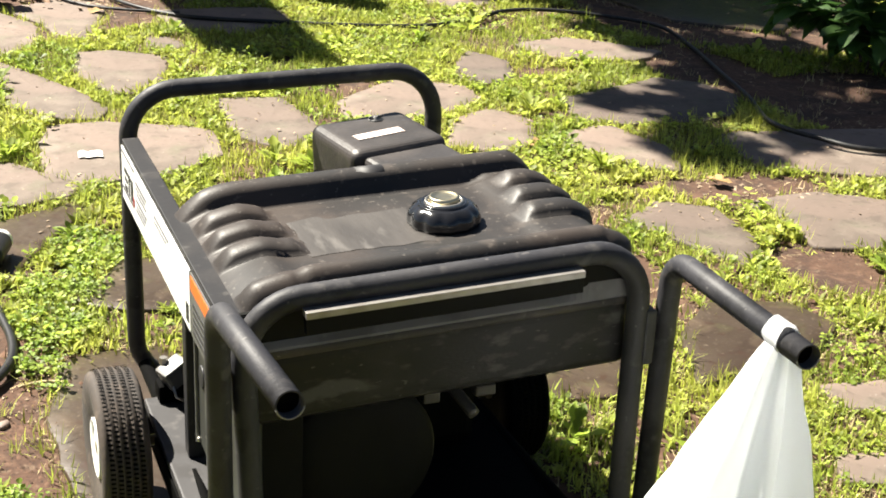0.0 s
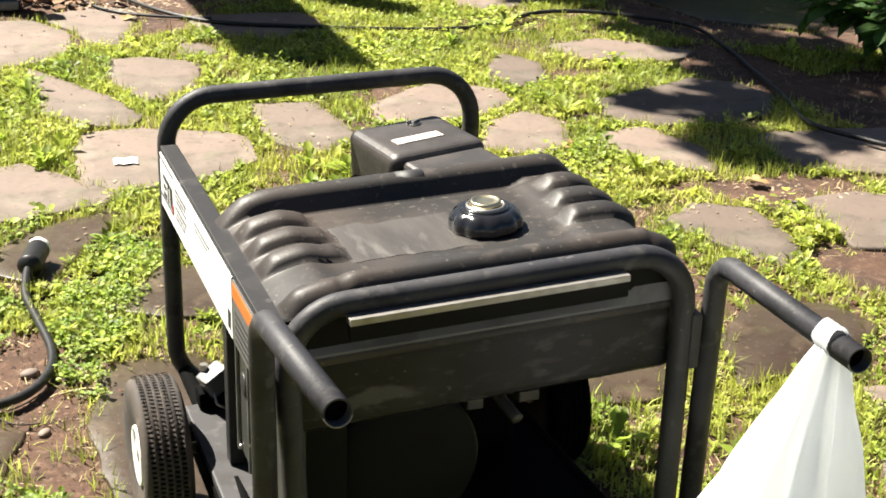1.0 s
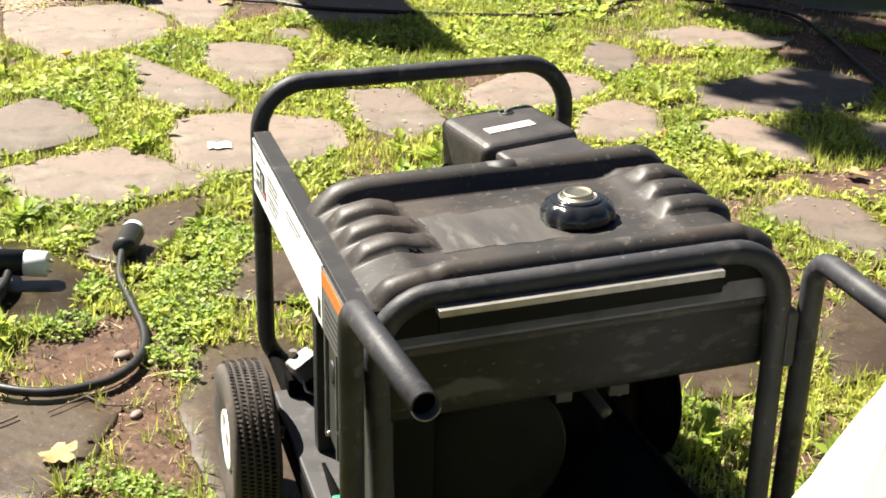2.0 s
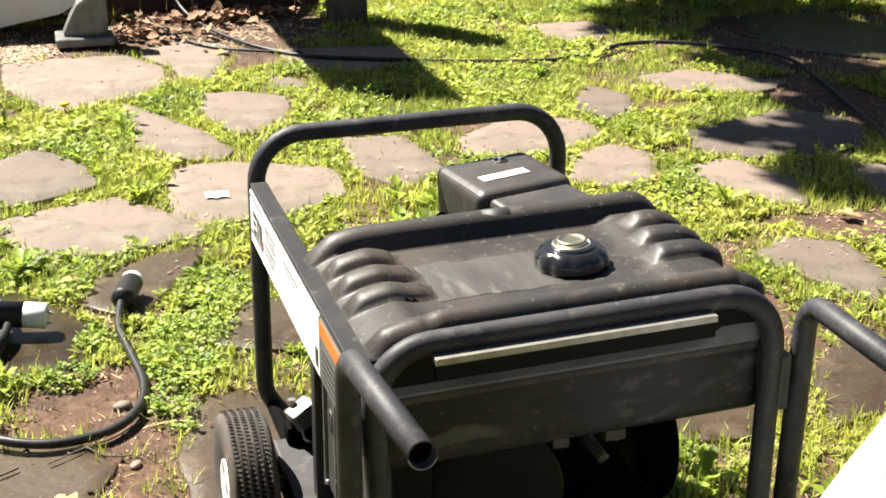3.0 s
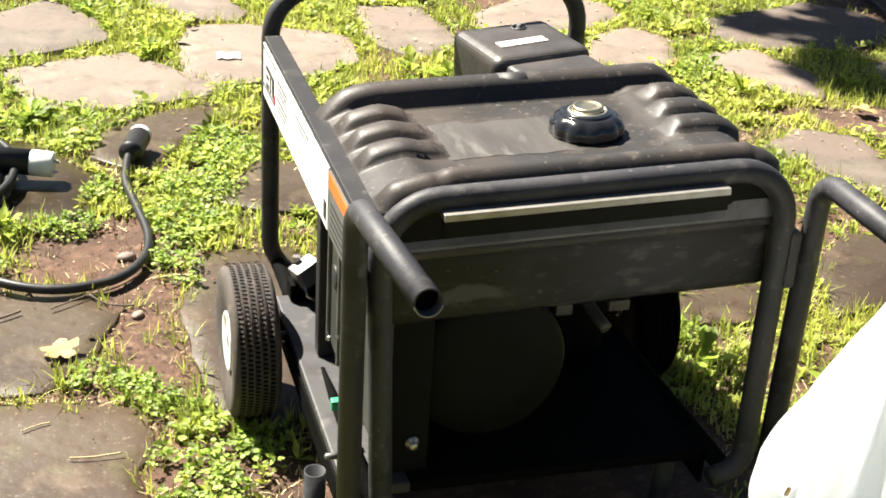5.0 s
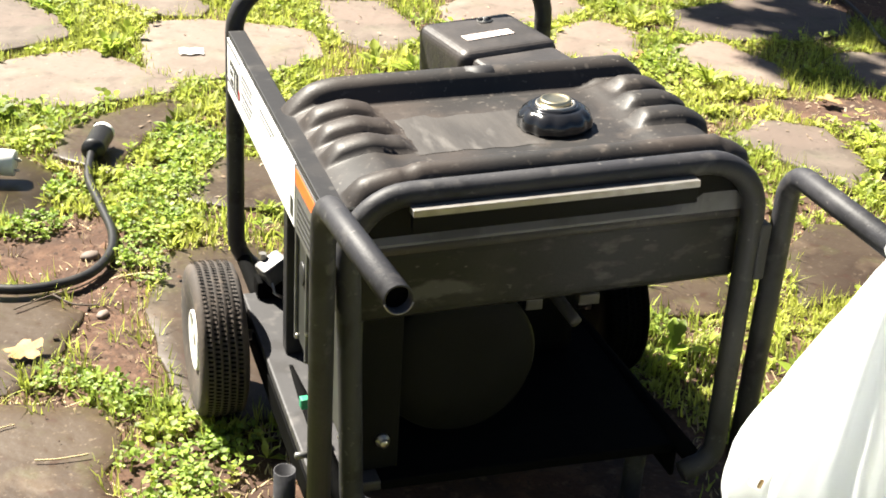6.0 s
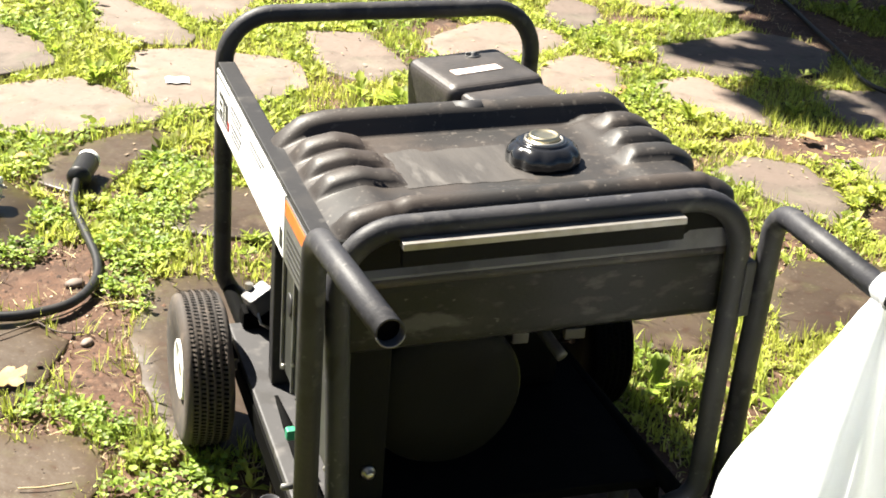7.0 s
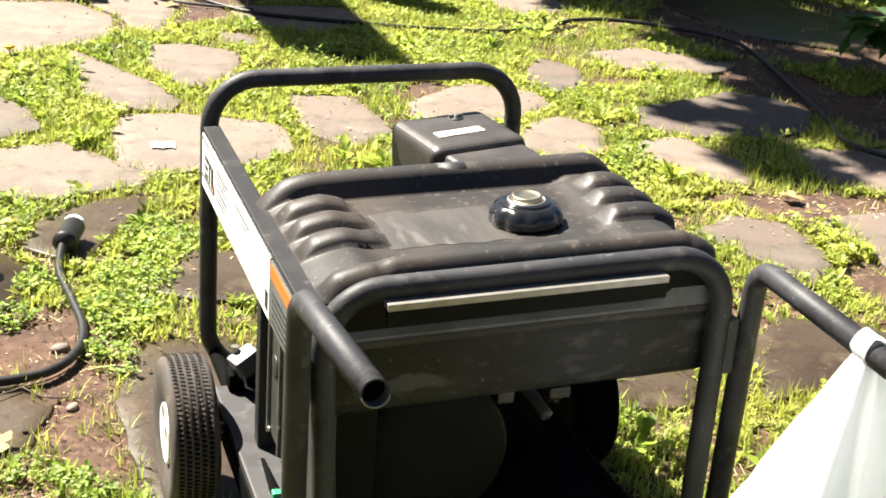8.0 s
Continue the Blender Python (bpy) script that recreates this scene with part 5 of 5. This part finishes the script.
fallen = stuff_mesh("leaf_litter", [many(LEAF_V, LEAF_F, frames(np.stack([lx, ly, 0.016 + rng.uniform(0, 0.03, n)], 1), rng.uniform(0, 6.28, n), rng.normal(0.1, 0.35, n), rng.uniform(0.04, 0.085, n), rng.normal(0, 0.5, n)))], M_LITTER, "brown fallen leaves blown against the house", "leaves")

# the lawn goes on, coarser, round the paved patch
ox, oy = np.concatenate([rng.uniform(-9, 12, 12000), rng.normal(0.8, 2.2, 16000)]), np.concatenate([rng.uniform(-9, 9, 12000), rng.normal(1.0, 2.2, 16000)])
far = (ox < AREA[0]) | (ox > AREA[1]) | (oy < AREA[2]) | (oy > AREA[3])
tx, ty = tufts(ox[far], oy[far], 8, 0.05)
lawn = stuff_mesh("outer_lawn", [blades(tx, ty, 0.03, 0.07, 0.012, 0.8)], M_GRASS, "green lawn round the paved patch", "grass")

# dry straw, chips and crumbs
sx_, sy_ = scatter(20000, *AREA, 0.97, 0.22, 15, -0.8, False)
clear = (abs(sx_) > 0.42) | (sy_ > 1.0)
sx_, sy_ = sx_[clear], sy_[clear]
n = len(sx_)
STRAW_V = [(-0.5, -0.5, 0), (0.5, -0.5, 0), (0.5, 0.5, 0.05), (-0.5, 0.5, 0.05)]
m = frames(np.stack([sx_, sy_, floor_z(sx_, sy_) + 0.006], 1), rng.uniform(0, 6.28, n), rng.normal(0, 0.06, n), np.ones(n))
m[:, :, 0] *= 0.0017
m[:, :, 1] *= rng.uniform(0.012, 0.05, n)[:, None]
m[:, :, 2] *= 0.06
straw = stuff_mesh("dry_straw", [many(STRAW_V, [(0, 1, 2), (0, 2, 3)], m)], M_STRAW, "dry straw and dead grass on the soil", "straw")
px = np.concatenate([rng.normal(-0.74, 0.09, 900), rng.normal(0.25, 0.3, 500), rng.uniform(-1.3, 4.2, 900), rng.normal(1.75, 0.2, 110), rng.normal(-0.56, 0.07, 40)])
py = np.concatenate([rng.normal(5.02, 0.11, 900), rng.normal(5.25, 0.16, 500), rng.uniform(1.5, 6, 900), rng.normal(1.85, 0.1, 110), rng.normal(1.12, 0.13, 40)])
n = len(px)
on = np.zeros(n, bool)
for poly, mid in STONES:
    on |= inside(px, py, poly, mid, 1.0)
m = frames(np.stack([px, py, np.where(on, 0.010, floor_z(px, py) + 0.004)], 1), rng.uniform(0, 6.28, n), rng.normal(0, 0.3, n), np.ones(n))
grow = np.where(py > 4.5, 1.7, np.where(py < 1.5, 0.55, 1.0))
m[:, :, 0] *= (grow * rng.uniform(0.004, 0.012, n))[:, None]
m[:, :, 1] *= (grow * rng.uniform(0.006, 0.02, n))[:, None]
m[:, :, 2] *= 0.0025
CHIP_V = [(-0.5, -0.5, 0), (0.5, -0.4, 0), (0.4, 0.5, 0), (-0.45, 0.4, 0), (0, 0, 1)]
chips = stuff_mesh("wood_chips", [many(CHIP_V, [(0, 1, 4), (1, 2, 4), (2, 3, 4), (3, 0, 4)], m)], M_CHIP, "scattered wood chips and leaf crumbs", "litter")


# ---- small things on the ground ----
def dry_leaf(x, y, size, turn, label):
    v, n = [(0, 0, 0.05)], 30
    for ring_r in (0.5, 1.0):
        for i in range(n):
            a = 2 * math.pi * i / n
            r = ring_r * (0.30 + 0.20 * abs(math.cos(2.5 * a)) ** 0.8 + 0.03 * math.sin(11 * a))
            v.append((r * math.cos(a), 0.85 * r * math.sin(a), 0.05 + 0.3 * r * r * math.sin(2 * a + turn) + 0.2 * r * r))
    f = [(0, i + 1, (i + 1) % n + 1) for i in range(n)] + [(i + 1, n + i + 1, n + (i + 1) % n + 1, (i + 1) % n + 1) for i in range(n)]
    ob = part("dry_leaf", ([(p[0] * size, p[1] * size, p[2] * size) for p in v], f), M_DRY)
    ob.matrix_world = pose(x, y, 0.012, 4, -5, turn)
    return tagged(ob, label, "leaf")


dry_leaf(-0.725, 0.83, 0.082, 20, "curled yellow-brown dead leaf on a damp stone")
dry_leaf(1.30, 2.42, 0.08, 70, "pale yellow dead leaf at a stone's edge")
dry_leaf(1.72, 1.93, 0.085, 130, "tan dead leaf on the straw")
dry_leaf(-0.64, 2.02, 0.075, 200, "pale dead leaf lying in the weeds")
dry_leaf(0.16, 4.72, 0.08, 10, "pale dead leaf by the hose")


def scrap(x, y, w, d, turn, label):
    v = [(w * (i / 5 - 0.5), d * (j / 3 - 0.5) + 0.006 * math.sin(i * 2.1), 0.0015 + 0.001 * abs(math.sin(i * 1.7 + j))) for j in range(4) for i in range(6)]
    f = [(j * 6 + i, j * 6 + i + 1, j * 6 + i + 7, j * 6 + i + 6) for j in range(3) for i in range(5)]
    ob = part("paper_scrap", (v, f), M_PAPER)
    ob.matrix_world = pose(x, y, 0.0145, 0, 0, turn)
    return tagged(ob, label, "paper")


scrap(-0.155, 2.655, 0.075, 0.062, -5, "torn white paper scrap on a flagstone")


def pebble(x, y, r, turn):
    bm = bmesh.new()
    bmesh.ops.create_icosphere(bm, subdivisions=2, radius=1)
    for v in bm.verts:
        v.co *= 1 + 0.25 * noise.noise(v.co * 1.3 + Vector((x * 9, y * 9, 0)))
        v.co = Vector((v.co.x * r * 1.4, v.co.y * r, v.co.z * r * 0.6))
    ob = part("pebble", bm, M_PEBBLE, smooth=True)
    ob.matrix_world = pose(x, y, ground_height(x, y) + r * 0.35, 0, 0, turn)
    return tagged(ob, "small tan pebble on the soil", "pebble", "pebbles")


for p in ((-0.57, 1.255, 0.017, 10), (-0.565, 0.985, 0.012, 60), (-0.46, 2.58, 0.012, 0), (1.745, 1.5, 0.011, 20)):
    pebble(*p)
flower = part("dandelion", lathe([(0.004, 0), (0.02, 0.012), (0.022, 0.018), (0.012, 0.022)], 14), M_YELLOW, smooth=True)
flower.location = (-0.58, 3.84, 0.03)
tagged(flower, "yellow dandelion flower in the weeds", "flower")
part("stalk", tube([(0, 0, -0.045), (0, 0, 0.0)], 0.002, 6), M_GRASS, flower)

def stick(path, r, material, name, label):
    """A thin bent twig or straw lying on the ground."""
    at = Vector(path[0])
    ob = part(name, tube([Vector(p) - at for p in curve_points(path, 5)], r, 6), material, smooth=True)
    ob.location = at
    return tagged(ob, label, name)


stick([(-0.74, 1.02, 0.007), (-0.66, 1.07, 0.008), (-0.60, 1.10, 0.006), (-0.54, 1.16, 0.006)], 0.0017, M_BARK, "twig", "thin dark twig on the bare soil")
stick([(-0.66, 1.07, 0.008), (-0.62, 1.02, 0.007), (-0.57, 1.01, 0.006)], 0.002, M_BARK, "twig", "thin dark forked twig on the soil")
stick([(-0.92, 0.98, 0.007), (-0.85, 0.99, 0.008), (-0.80, 1.02, 0.007)], 0.0025, M_BARK, "twig", "short dark twig on a damp stone")
stick([(-0.72, 0.46, 0.007), (-0.68, 0.455, 0.0075), (-0.63, 0.46, 0.007)], 0.0016, M_STRAW, "straw", "pale straw lying on a damp stone")
stick([(-0.80, 0.56, 0.007), (-0.77, 0.575, 0.0075), (-0.75, 0.58, 0.007)], 0.0014, M_STRAW, "straw", "short pale straw on a damp stone")
stick([(-1.0, 4.52, 0.007), (-0.93, 4.47, 0.008), (-0.86, 4.38, 0.007)], 0.006, M_STRAW, "straw", "pale dry stalk on the paving")
stick([(-0.52, 1.13, 0.004), (-0.47, 1.14, 0.005), (-0.42, 1.12, 0.006)], 0.003, M_STRAW, "straw", "dry yellow stalk on the soil")

# ---- the pavement's stones ----
pavement = tagged(new("pavement"), "irregular flagstone paving with grass joints", "paving", kind="structure")
for data, place, wet in SLABS:
    ob = part("stone", data, M_SOAKED if wet == "soaked" else M_WET if wet else M_STONE, pavement, smooth=True)
    ob.location = place
